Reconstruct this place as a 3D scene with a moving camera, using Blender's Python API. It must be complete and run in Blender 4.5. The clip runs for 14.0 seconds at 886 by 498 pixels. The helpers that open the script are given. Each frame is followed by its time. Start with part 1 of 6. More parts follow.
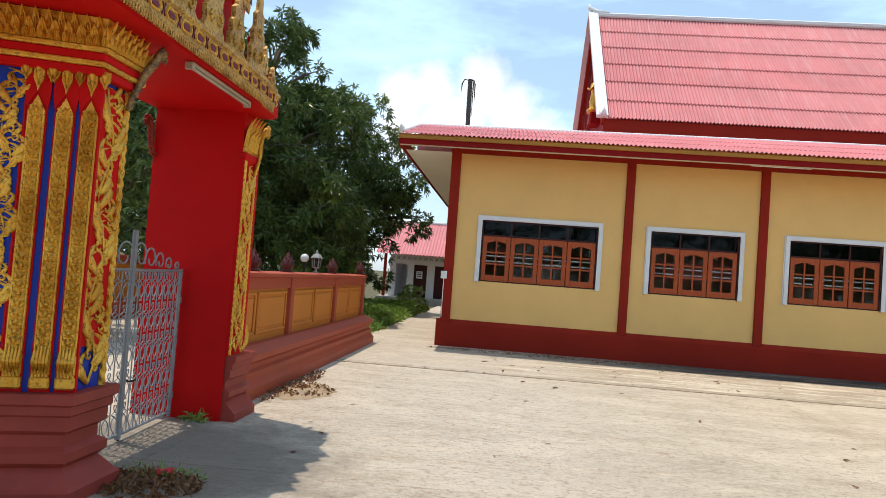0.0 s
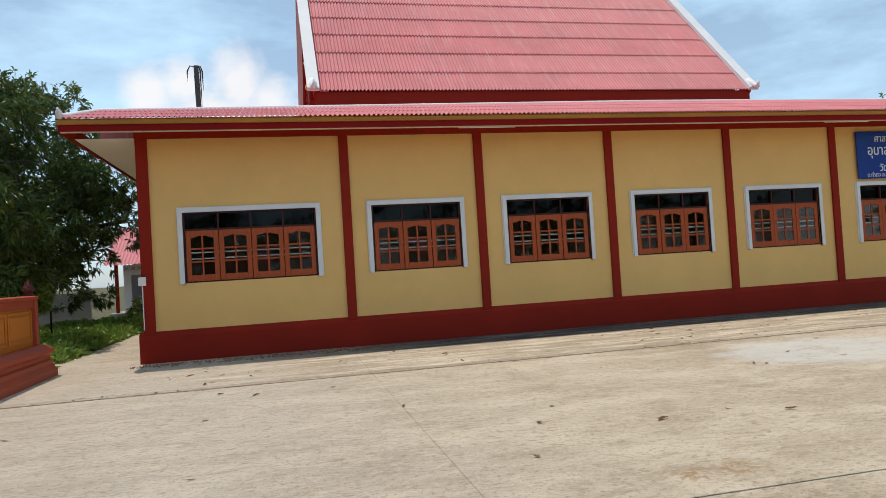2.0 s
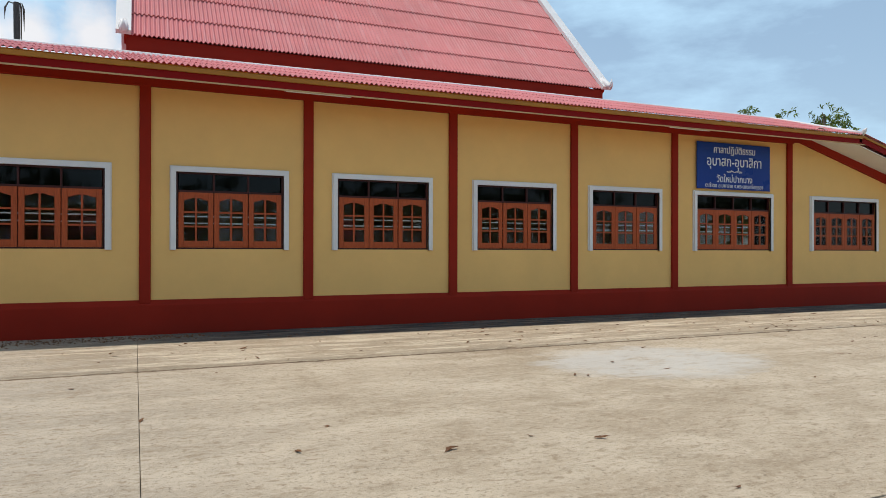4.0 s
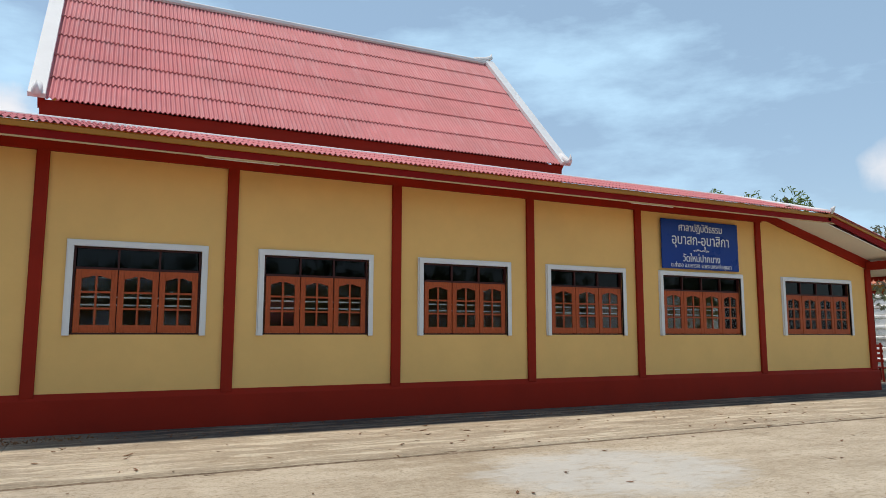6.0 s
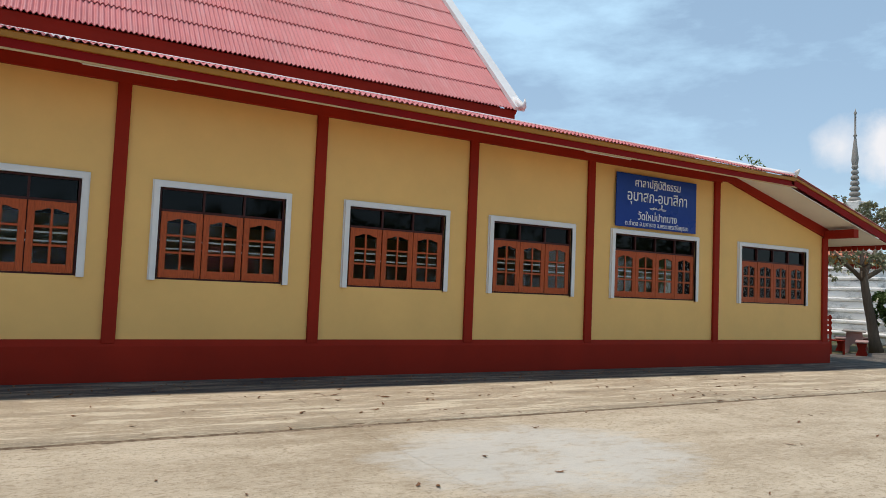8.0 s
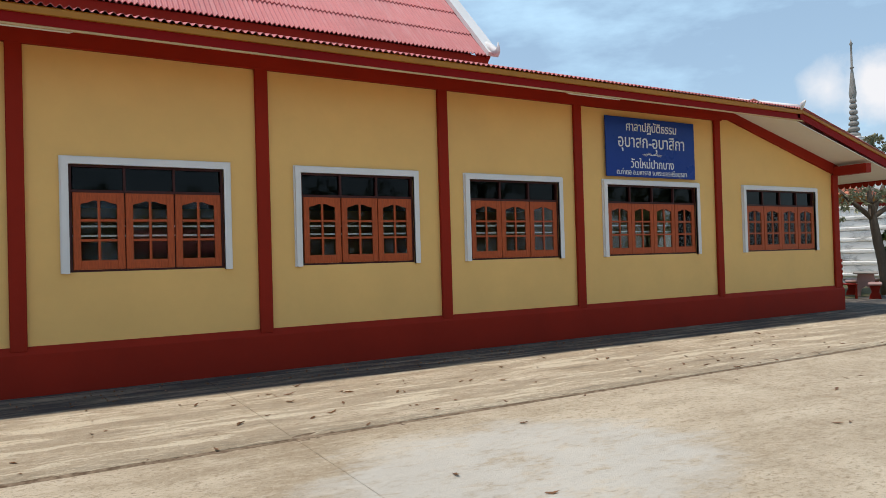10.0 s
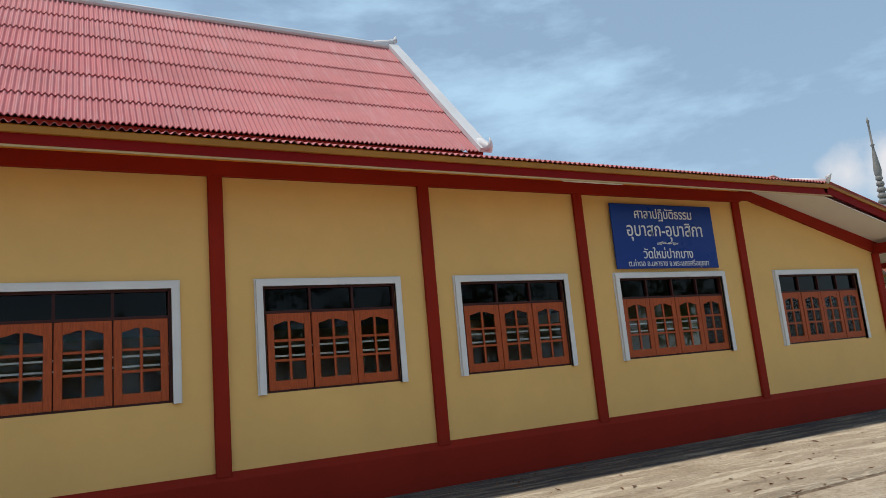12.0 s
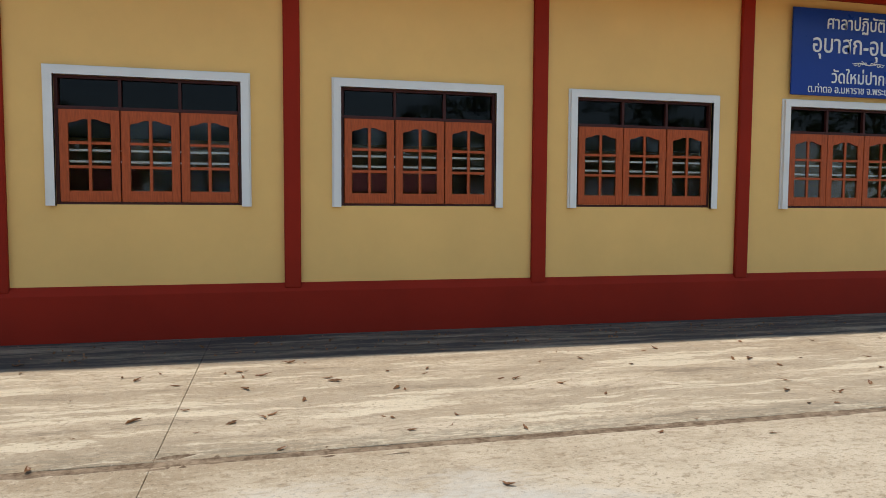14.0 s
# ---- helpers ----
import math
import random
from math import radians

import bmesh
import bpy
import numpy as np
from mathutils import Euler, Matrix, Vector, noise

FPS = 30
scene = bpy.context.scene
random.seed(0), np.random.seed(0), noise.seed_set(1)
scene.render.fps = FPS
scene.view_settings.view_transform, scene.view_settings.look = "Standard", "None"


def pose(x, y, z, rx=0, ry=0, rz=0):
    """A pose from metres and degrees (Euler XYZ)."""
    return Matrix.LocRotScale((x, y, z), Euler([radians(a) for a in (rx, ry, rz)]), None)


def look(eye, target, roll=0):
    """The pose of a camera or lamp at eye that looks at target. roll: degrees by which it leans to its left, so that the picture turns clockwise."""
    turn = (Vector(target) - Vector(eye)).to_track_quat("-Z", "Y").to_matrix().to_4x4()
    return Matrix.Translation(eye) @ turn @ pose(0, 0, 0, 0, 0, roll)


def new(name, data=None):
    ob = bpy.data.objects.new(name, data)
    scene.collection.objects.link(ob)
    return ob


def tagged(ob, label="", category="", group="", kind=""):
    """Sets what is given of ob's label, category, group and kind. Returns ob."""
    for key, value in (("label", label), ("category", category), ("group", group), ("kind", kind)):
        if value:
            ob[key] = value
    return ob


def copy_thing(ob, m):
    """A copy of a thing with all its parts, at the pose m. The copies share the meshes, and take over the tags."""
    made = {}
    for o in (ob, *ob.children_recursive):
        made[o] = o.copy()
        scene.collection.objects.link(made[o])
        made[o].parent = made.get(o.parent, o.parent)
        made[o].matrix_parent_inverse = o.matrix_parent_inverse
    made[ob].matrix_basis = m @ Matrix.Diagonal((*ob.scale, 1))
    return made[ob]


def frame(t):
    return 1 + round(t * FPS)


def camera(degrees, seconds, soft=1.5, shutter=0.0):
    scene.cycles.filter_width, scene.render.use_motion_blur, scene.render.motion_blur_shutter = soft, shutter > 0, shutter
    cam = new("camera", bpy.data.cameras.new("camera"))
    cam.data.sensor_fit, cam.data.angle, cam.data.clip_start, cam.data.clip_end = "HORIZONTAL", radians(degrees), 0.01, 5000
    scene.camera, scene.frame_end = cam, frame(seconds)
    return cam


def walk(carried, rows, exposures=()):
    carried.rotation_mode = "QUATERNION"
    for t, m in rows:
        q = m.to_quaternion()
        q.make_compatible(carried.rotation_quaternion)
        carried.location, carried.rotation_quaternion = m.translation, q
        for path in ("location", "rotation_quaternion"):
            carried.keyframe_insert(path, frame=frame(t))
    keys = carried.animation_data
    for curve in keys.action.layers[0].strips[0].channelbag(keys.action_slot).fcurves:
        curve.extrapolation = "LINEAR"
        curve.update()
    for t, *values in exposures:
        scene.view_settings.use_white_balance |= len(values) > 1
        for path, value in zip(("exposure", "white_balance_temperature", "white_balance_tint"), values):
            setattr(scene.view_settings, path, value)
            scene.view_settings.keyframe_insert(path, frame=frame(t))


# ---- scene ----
cam = camera(64.96, 14.0, soft=0.55)
# seconds, x, y, z, yaw, pitch, lean
ROWS = [
    (0.0, 0.162, 0.197, 1.597, 5.12, 2.11, 4.30),
    (0.5, 0.524, 0.466, 1.577, 8.07, 1.58, 3.97),
    (1.0, 0.815, 0.846, 1.559, 4.06, 2.02, 3.39),
    (1.2, 0.972, 0.948, 1.559, -3.67, 1.21, 1.93),
    (1.5, 1.191, 1.136, 1.539, -6.16, 0.91, -1.70),
    (2.0, 1.510, 1.453, 1.547, -12.94, 1.40, -3.50),
    (2.5, 1.789, 1.758, 1.534, -19.80, 0.09, -2.80),
    (3.0, 2.087, 2.019, 1.556, -20.77, 0.26, -2.01),
    (3.2, 2.203, 2.135, 1.533, -23.14, 0.25, 0.49),
    (5.3, 3.474, 3.263, 1.490, -25.26, 0.19, -0.92),
    (5.5, 3.584, 3.350, 1.508, -25.41, 3.46, -1.32),
    (6.0, 3.786, 3.636, 1.551, -26.09, 6.87, 0.10),
    (6.5, 4.028, 3.941, 1.512, -27.08, 4.36, 1.39),
    (7.0, 4.275, 4.212, 1.521, -26.98, 5.66, -1.90),
    (7.5, 4.585, 4.521, 1.547, -28.37, 4.17, 1.22),
    (8.0, 4.892, 4.758, 1.535, -29.67, 3.33, 2.39),
    (8.5, 5.153, 4.982, 1.511, -30.32, 4.23, -1.92),
    (8.7, 5.254, 5.113, 1.527, -31.20, 3.49, -3.00),
    (10.8, 6.456, 6.266, 1.568, -27.46, 0.59, 0.48),
    (11.0, 6.576, 6.342, 1.568, -24.32, 5.82, -0.23),
    (11.5, 6.916, 6.570, 1.571, -26.79, 8.37, -4.59),
    (12.0, 7.209, 6.794, 1.600, -28.31, 9.92, -5.13),
    (12.5, 7.467, 7.073, 1.565, -20.28, 3.49, -3.41),
    (13.0, 7.813, 7.269, 1.554, -16.59, 2.05, -1.84),
    (13.5, 8.126, 7.455, 1.535, -11.57, 0.07, -1.75),
    (14.0, 8.643, 7.649, 1.533, -13.49, -3.64, 0.32),
]


def eye_pose(x, y, z, yaw, pitch, lean):
    return pose(x, y, z, 0, 0, yaw) @ pose(0, 0, 0, 90 + pitch) @ pose(0, 0, 0, 0, 0, lean)


# the clip's camera darkens a little as the bright wall fills its view
EXPOSURES = tuple((t, stops, 6800.0, 14.0) for t, stops in ((0.0, 0.05), (1.0, 0.03), (1.6, -0.2), (2.3, -0.42), (3.0, -0.45), (5.5, -0.42), (8.5, -0.40), (11.0, -0.36), (11.5, -0.38), (12.0, -0.58), (12.5, -0.35), (13.0, -0.28), (13.5, -0.14), (14.0, -0.18)))
walk(cam, [(t, eye_pose(*r)) for t, *r in ROWS], EXPOSURES)

# ---- world and sun ----
SUN_TO = Vector((0.26, -0.092, -1.0)).normalized()
world = bpy.data.worlds.new("sky_world")
scene.world = world
world.use_nodes = True
wn, wl = world.node_tree.nodes, world.node_tree.links
wn.clear()
sky = wn.new("ShaderNodeTexSky")
sky.sky_type, sky.sun_disc = "NISHITA", False
sky.sun_elevation = math.asin(-SUN_TO.z)
sky.sun_rotation = math.atan2(-SUN_TO.x, -SUN_TO.y)
sky.dust_density, sky.air_density, sky.ozone_density = 0.7, 1.0, 1.6
w_coord = wn.new("ShaderNodeTexCoord")
w_map = wn.new("ShaderNodeMapping")
w_map.inputs["Scale"].default_value = (1.0, 1.3, 3.4)
w_noise = wn.new("ShaderNodeTexNoise")
w_noise.inputs["Scale"].default_value = 2.6
w_noise.inputs["Detail"].default_value = 9.0
w_noise.inputs["Roughness"].default_value = 0.58
w_ramp = wn.new("ShaderNodeValToRGB")
w_ramp.color_ramp.elements[0].position = 0.5
w_ramp.color_ramp.elements[1].position = 0.68
w_mix = wn.new("ShaderNodeMixRGB")
w_mix.inputs["Color2"].default_value = (5.2, 8.25, 10.6, 1)
w_bg = wn.new("ShaderNodeBackground")
w_bg.inputs["Strength"].default_value = 0.15
w_out = wn.new("ShaderNodeOutputWorld")
wl.new(w_coord.outputs["Generated"], w_map.inputs["Vector"])
wl.new(w_map.outputs["Vector"], w_noise.inputs["Vector"])
wl.new(w_noise.outputs["Fac"], w_ramp.inputs["Fac"])


def w_math(op, a, b):
    n = wn.new("ShaderNodeMath")
    n.operation = op
    for i, v in enumerate((a, b)):
        if isinstance(v, (int, float)):
            n.inputs[i].default_value = v
        else:
            wl.new(v, n.inputs[i])
    return n.outputs[0]


def cumulus(azimuth, elevation, radius):
    """A heap of cloud in one direction of the sky: a soft ball broken up by noise."""
    a, e = radians(azimuth), radians(elevation)
    way = (math.sin(a) * math.cos(e), math.cos(a) * math.cos(e), math.sin(e))
    dist = wn.new("ShaderNodeVectorMath")
    dist.operation = "DISTANCE"
    dist.inputs[1].default_value = way
    wl.new(w_coord.outputs["Generated"], dist.inputs[0])
    puff = wn.new("ShaderNodeTexNoise")
    puff.inputs["Scale"].default_value = 17.0
    puff.inputs["Roughness"].default_value = 0.6
    puff.inputs["Detail"].default_value = 7.0
    wl.new(w_coord.outputs["Generated"], puff.inputs["Vector"])
    ball = w_math("SUBTRACT", radius, dist.outputs["Value"])
    rough = w_math("MULTIPLY", w_math("SUBTRACT", puff.outputs["Fac"], 0.5), radius * 1.5)
    soft = w_math("MULTIPLY", w_math("ADD", ball, rough), 26.0)
    n = wn.new("ShaderNodeClamp")
    wl.new(soft, n.inputs["Value"])
    return n.outputs[0]


cloud = w_math("ADD", w_math("MULTIPLY", w_ramp.outputs["Color"], 0.46), 0.34)
heap = None
for spot in ((-9.6, 14.2, 0.045), (-6.6, 15.0, 0.045), (-3.0, 15.2, 0.055), (-0.4, 13.8, 0.05), (2.2, 11.8, 0.05), (-5.0, 12.6, 0.06), (-9.5, 11.0, 0.05), (59.5, 11.2, 0.035), (62.5, 11.2, 0.05), (66.5, 10.4, 0.07), (-60.0, 14.0, 0.1), (150.0, 16.0, 0.12), (215.0, 12.0, 0.1)):
    puffs = cumulus(*spot)
    heap = puffs if heap is None else w_math("MAXIMUM", heap, puffs)
wl.new(cloud, w_mix.inputs["Fac"])
w_heap = wn.new("ShaderNodeMixRGB")
w_heap.inputs["Color2"].default_value = (8.2, 8.4, 8.6, 1)
wl.new(w_math("MULTIPLY", heap, 0.85), w_heap.inputs["Fac"])
wl.new(sky.outputs["Color"], w_mix.inputs["Color1"])
wl.new(w_mix.outputs["Color"], w_heap.inputs["Color1"])
wl.new(w_heap.outputs["Color"], w_bg.inputs["Color"])
wl.new(w_bg.outputs["Background"], w_out.inputs["Surface"])
sun_data = bpy.data.lights.new("sun", "SUN")
sun_data.energy, sun_data.angle, sun_data.color = 3.8, radians(0.5), (1.0, 0.93, 0.82)
sun = new("sun", sun_data)
sun.matrix_world = look((0, 0, 30), Vector((0, 0, 30)) + SUN_TO)

# ---- materials ----
class Nodes:
    """A small hand for node materials."""

    def __init__(self, name):
        self.mat = bpy.data.materials.new(name)
        self.mat.use_nodes = True
        self.t = self.mat.node_tree
        self.b = self.t.nodes["Principled BSDF"]
        self.co = self.t.nodes.new("ShaderNodeTexCoord").outputs["Object"]

    def add(self, kind, **sockets):
        n = self.t.nodes.new(kind)
        for k, v in sockets.items():
            self.put(n.inputs[k.replace("_", " ")], v)
        return n

    def put(self, socket, v):
        if hasattr(v, "links"):
            self.t.links.new(v, socket)
        else:
            socket.default_value = v

    def noise(self, scale, detail=4.0, rough=0.6, stretch=None, at=None):
        v = at or self.co
        if stretch:
            v = self.add("ShaderNodeMapping", Vector=v, Scale=stretch).outputs[0]
        return self.add("ShaderNodeTexNoise", Vector=v, Scale=scale, Detail=detail, Roughness=rough).outputs["Fac"]

    def ramp(self, fac, *stops):
        n = self.add("ShaderNodeValToRGB", Fac=fac)
        e = n.color_ramp.elements
        while len(e) < len(stops):
            e.new(0.5)
        for el, (p, c) in zip(e, stops):
            el.position = p
            el.color = (c, c, c, 1) if isinstance(c, (int, float)) else (*c, 1)
        return n.outputs["Color"]

    def mix(self, fac, a, b, kind="MIX"):
        n = self.t.nodes.new("ShaderNodeMixRGB")
        n.blend_type = kind
        for s, v in zip(n.inputs, (fac, a, b)):
            self.put(s, (*v, 1) if isinstance(v, tuple) and len(v) == 3 else v)
        return n.outputs[0]

    def calc(self, op, a, b=0.0):
        n = self.t.nodes.new("ShaderNodeMath")
        n.operation = op
        self.put(n.inputs[0], a)
        self.put(n.inputs[1], b)
        return n.outputs[0]

    def done(self, color, rough=0.6, metal=0.0, bump=None, strength=0.3, depth=0.01, spec=0.5):
        self.put(self.b.inputs["Base Color"], (*color, 1) if isinstance(color, tuple) else color)
        self.put(self.b.inputs["Roughness"], rough)
        self.put(self.b.inputs["Metallic"], metal)
        self.put(self.b.inputs["Specular IOR Level"], spec)
        if bump is not None:
            n = self.add("ShaderNodeBump", Height=bump, Strength=strength, Distance=depth)
            self.t.links.new(n.outputs[0], self.b.inputs["Normal"])
        return self.mat


def painted(name, color, rough=0.55, wear=0.18, grain=60.0, spec=0.22, bump=0.25):
    """Paint on render, wood or metal: slight mottling at two scales, brush and trowel relief."""
    n = Nodes(name)
    big = n.noise(0.9, 5, 0.65)
    small = n.noise(grain, 3, 0.6)
    dark = tuple(c * (1 - wear) for c in color)
    lite = tuple(min(1.0, c * (1 + wear * 0.5)) for c in color)
    col = n.mix(n.ramp(big, (0.3, 0), (0.7, 1)), dark, lite)
    col = n.mix(n.calc("MULTIPLY", small, 0.16), col, tuple(c * 0.6 for c in color))
    r = n.calc("ADD", n.calc("MULTIPLY", big, 0.2), rough - 0.1)
    return n.done(col, r, 0.0, n.calc("ADD", small, n.calc("MULTIPLY", n.noise(7, 3), 2.0)), bump, 0.003, spec)


def mat_concrete():
    """Old trowelled yard concrete: worn cream laitance, tan grit, smeared streaks, pits and stains."""
    n = Nodes("yard_concrete")
    pos = n.add("ShaderNodeNewGeometry").outputs["Position"]
    sep = n.add("ShaderNodeSeparateXYZ", Vector=pos)
    px, py = sep.outputs[0], sep.outputs[1]

    def between(value, lo, hi):
        m = n.add("ShaderNodeMapRange", Value=value)
        m.inputs["From Min"].default_value, m.inputs["From Max"].default_value = lo, hi
        return m.outputs[0]

    def wobble(amount, freq, detail=5.0):
        """The position pushed about by noise, so that bands and patches run crooked."""
        t = n.add("ShaderNodeTexNoise", Vector=pos, Scale=freq, Detail=detail, Roughness=0.6)
        off = n.add("ShaderNodeVectorMath", Vector=t.outputs["Color"])
        off.operation = "SUBTRACT"
        off.inputs[1].default_value = (0.5, 0.5, 0.5)
        big = n.add("ShaderNodeVectorMath", Vector=off.outputs[0])
        big.operation = "MULTIPLY"
        big.inputs[1].default_value = (amount, amount, amount)
        out = n.add("ShaderNodeVectorMath", Vector=pos)
        out.operation = "ADD"
        n.t.links.new(big.outputs[0], out.inputs[1])
        return out.outputs[0]

    crooked = wobble(0.9, 0.8)
    shaky = wobble(0.22, 3.0)
    big = n.noise(0.30, 6, 0.6, at=crooked)
    wash = n.noise(0.75, 8, 0.66, (0.8, 1.5, 1), at=crooked)
    smear = n.noise(1.5, 9, 0.70, (0.55, 2.1, 1), at=shaky)
    flake = n.noise(5.0, 8, 0.72, (0.8, 1.5, 1), at=shaky)
    crinkle = n.noise(13, 7, 0.74, (0.75, 1.4, 1), at=shaky)
    fine = n.noise(30, 5, 0.7, at=pos)
    grit = n.noise(120, 3, 0.65, at=pos)
    TAN, CREAM, PALE, BROWN, DARK = (0.415, 0.328, 0.225), (0.529, 0.434, 0.314), (0.638, 0.540, 0.403), (0.322, 0.241, 0.154), (0.175, 0.133, 0.085)
    col = n.mix(n.ramp(big, (0.34, 0), (0.64, 1)), TAN, CREAM)
    col = n.mix(n.ramp(wash, (0.46, 0), (0.60, 0.75)), col, PALE)
    col = n.mix(n.ramp(n.noise(0.55, 9, 0.68, (1.3, 0.8, 1), at=crooked), (0.52, 0), (0.66, 0.55)), col, BROWN)
    col = n.mix(n.calc("MULTIPLY", between(n.calc("ADD", px, n.calc("MULTIPLY", wash, 4.0)), 6.5, 2.5), 0.5), col, (0.47, 0.445, 0.395))
    col = n.mix(n.ramp(smear, (0.53, 0), (0.60, 0.3)), col, PALE)
    col = n.mix(n.ramp(smear, (0.37, 0.35), (0.46, 0)), col, BROWN)
    col = n.mix(n.ramp(flake, (0.56, 0), (0.61, 0.4)), col, PALE)
    col = n.mix(n.ramp(flake, (0.36, 0.55), (0.42, 0)), col, BROWN)
    col = n.mix(n.ramp(crinkle, (0.38, 0.75), (0.46, 0)), col, BROWN)
    col = n.mix(n.ramp(crinkle, (0.56, 0), (0.62, 0.5)), col, PALE)
    # slabs on the near side of the cracked joint: darker skin with pale scabs
    near = between(py, 5.45, 5.40)
    col = n.mix(n.calc("MULTIPLY", near, n.ramp(n.noise(1.6, 8, 0.7, (0.8, 1.6, 1), at=shaky), (0.46, 0.65), (0.50, 0))), col, (0.351, 0.287, 0.207))
    # strip between the long joint and the hall: smeared bands along the wall
    strip = n.calc("MULTIPLY", between(py, 11.85, 12.0), between(n.calc("ADD", px, n.calc("MULTIPLY", n.calc("SUBTRACT", big, 0.5), 9.0)), 0.2, 1.2))
    band = n.noise(0.9, 9, 0.68, (0.42, 2.6, 1), at=shaky)
    col = n.mix(n.calc("MULTIPLY", strip, n.ramp(band, (0.46, 0), (0.53, 0.7))), col, (0.386, 0.309, 0.217))
    band_b = n.noise(1.7, 9, 0.70, (0.35, 2.4, 1), at=wobble(0.35, 1.5))
    col = n.mix(n.calc("MULTIPLY", strip, n.ramp(band_b, (0.53, 0), (0.57, 0.75))), col, (0.702, 0.613, 0.456))
    col = n.mix(n.calc("MULTIPLY", strip, n.ramp(band_b, (0.36, 0.75), (0.43, 0))), col, (0.246, 0.191, 0.133))
    # rough grey lip along the long joint
    lip = n.calc("MULTIPLY", between(py, 11.90, 11.96), between(n.calc("ADD", py, n.calc("MULTIPLY", flake, 0.35)), 12.42, 12.30))
    col = n.mix(n.calc("MULTIPLY", lip, n.ramp(n.noise(14, 6, 0.75, (0.4, 1.5, 1), at=pos), (0.44, 0.65), (0.58, 0))), col, (0.234, 0.197, 0.143))
    # pits, sand and scratches
    col = n.mix(n.ramp(fine, (0.36, 0.6), (0.44, 0)), col, DARK)
    col = n.mix(n.ramp(fine, (0.58, 0), (0.68, 0.45)), col, (0.725, 0.641, 0.493))
    col = n.mix(n.ramp(grit, (0.34, 0.5), (0.42, 0)), col, DARK)
    col = n.mix(n.ramp(grit, (0.60, 0), (0.68, 0.4)), col, (0.749, 0.669, 0.530))
    # black algae on the drip strip plus painted eave shadow, scoured into lighter streaks
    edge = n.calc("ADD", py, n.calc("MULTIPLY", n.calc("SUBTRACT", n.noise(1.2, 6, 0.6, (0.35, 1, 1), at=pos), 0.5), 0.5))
    eave_band = n.calc("MULTIPLY", between(edge, 14.50, 14.72), between(px, 0.0, 4.5))
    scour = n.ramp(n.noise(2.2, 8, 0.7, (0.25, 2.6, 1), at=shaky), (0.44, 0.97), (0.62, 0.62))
    col = n.mix(n.calc("MULTIPLY", eave_band, scour), col, (0.046, 0.046, 0.050))
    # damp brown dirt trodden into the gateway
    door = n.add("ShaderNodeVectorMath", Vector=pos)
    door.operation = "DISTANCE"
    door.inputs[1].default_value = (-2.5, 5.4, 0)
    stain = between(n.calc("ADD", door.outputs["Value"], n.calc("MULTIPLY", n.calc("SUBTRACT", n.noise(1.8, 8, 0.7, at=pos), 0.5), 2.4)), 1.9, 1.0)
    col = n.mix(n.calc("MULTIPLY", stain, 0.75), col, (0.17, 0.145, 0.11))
    # rusty scrapes
    for at, r in (((4.2, 5.8, 0), 0.13), ((4.57, 5.84, 0), 0.15)):
        rust = n.add("ShaderNodeVectorMath", Vector=shaky)
        rust.operation = "DISTANCE"
        rust.inputs[1].default_value = at
        spot = n.calc("MULTIPLY", between(rust.outputs["Value"], r + 0.1, r - 0.06), n.ramp(n.noise(9, 7, 0.75, at=pos), (0.48, 0), (0.54, 0.8)))
        col = n.mix(spot, col, (0.34, 0.19, 0.09))
    # pale cement patch, feathered and flaking
    gap = n.add("ShaderNodeVectorMath", Vector=pos)
    gap.operation = "SUBTRACT"
    gap.inputs[1].default_value = (9.2, 10.12, 0)
    ell = n.add("ShaderNodeMapping", Vector=gap.outputs[0], Scale=(0.55, 0.72, 0))
    leng = n.add("ShaderNodeVectorMath", Vector=ell.outputs[0])
    leng.operation = "LENGTH"
    ragged = n.calc("ADD", leng.outputs["Value"], n.calc("MULTIPLY", n.calc("SUBTRACT", n.noise(1.8, 9, 0.75, (0.7, 1.3, 1), at=shaky), 0.5), 1.0))
    worn = n.ramp(n.noise(3.2, 9, 0.75, (0.7, 1.5, 1), at=shaky), (0.38, 0.25), (0.50, 1))
    col = n.mix(n.calc("MULTIPLY", worn, n.ramp(ragged, (0.72, 0.72), (1.02, 0))), col, (0.60, 0.58, 0.525))
    relief = n.calc("ADD", n.calc("MULTIPLY", smear, 1.4), n.calc("ADD", n.calc("MULTIPLY", flake, 1.2), n.calc("ADD", n.calc("ADD", crinkle, fine), n.calc("MULTIPLY", grit, 0.7))))
    return n.done(col, n.calc("ADD", 0.74, n.calc("MULTIPLY", big, 0.2)), 0, relief, 0.85, 0.010, 0.25)


def mat_corrugated(name, color):
    n = Nodes(name)
    big = n.noise(0.7, 6, 0.65)
    streak = n.noise(3.0, 5, 0.6, (3.0, 0.25, 0.25))
    col = n.mix(n.ramp(big, (0.3, 0), (0.7, 1)), tuple(c * 0.86 for c in color), tuple(min(1, c * 1.12) for c in color))
    col = n.mix(n.ramp(streak, (0.5, 0), (0.75, 0.3)), col, (0.62, 0.42, 0.42))
    col = n.mix(n.ramp(n.noise(18, 4), (0.62, 0), (0.78, 0.3)), col, (0.2, 0.06, 0.06))
    rnd = n.add("ShaderNodeObjectInfo").outputs["Random"]
    col = n.mix(n.calc("MULTIPLY", rnd, 0.12), col, (0.75, 0.45, 0.45))
    return n.done(col, 0.62, 0, n.noise(50, 4), 0.2, 0.002, 0.35)


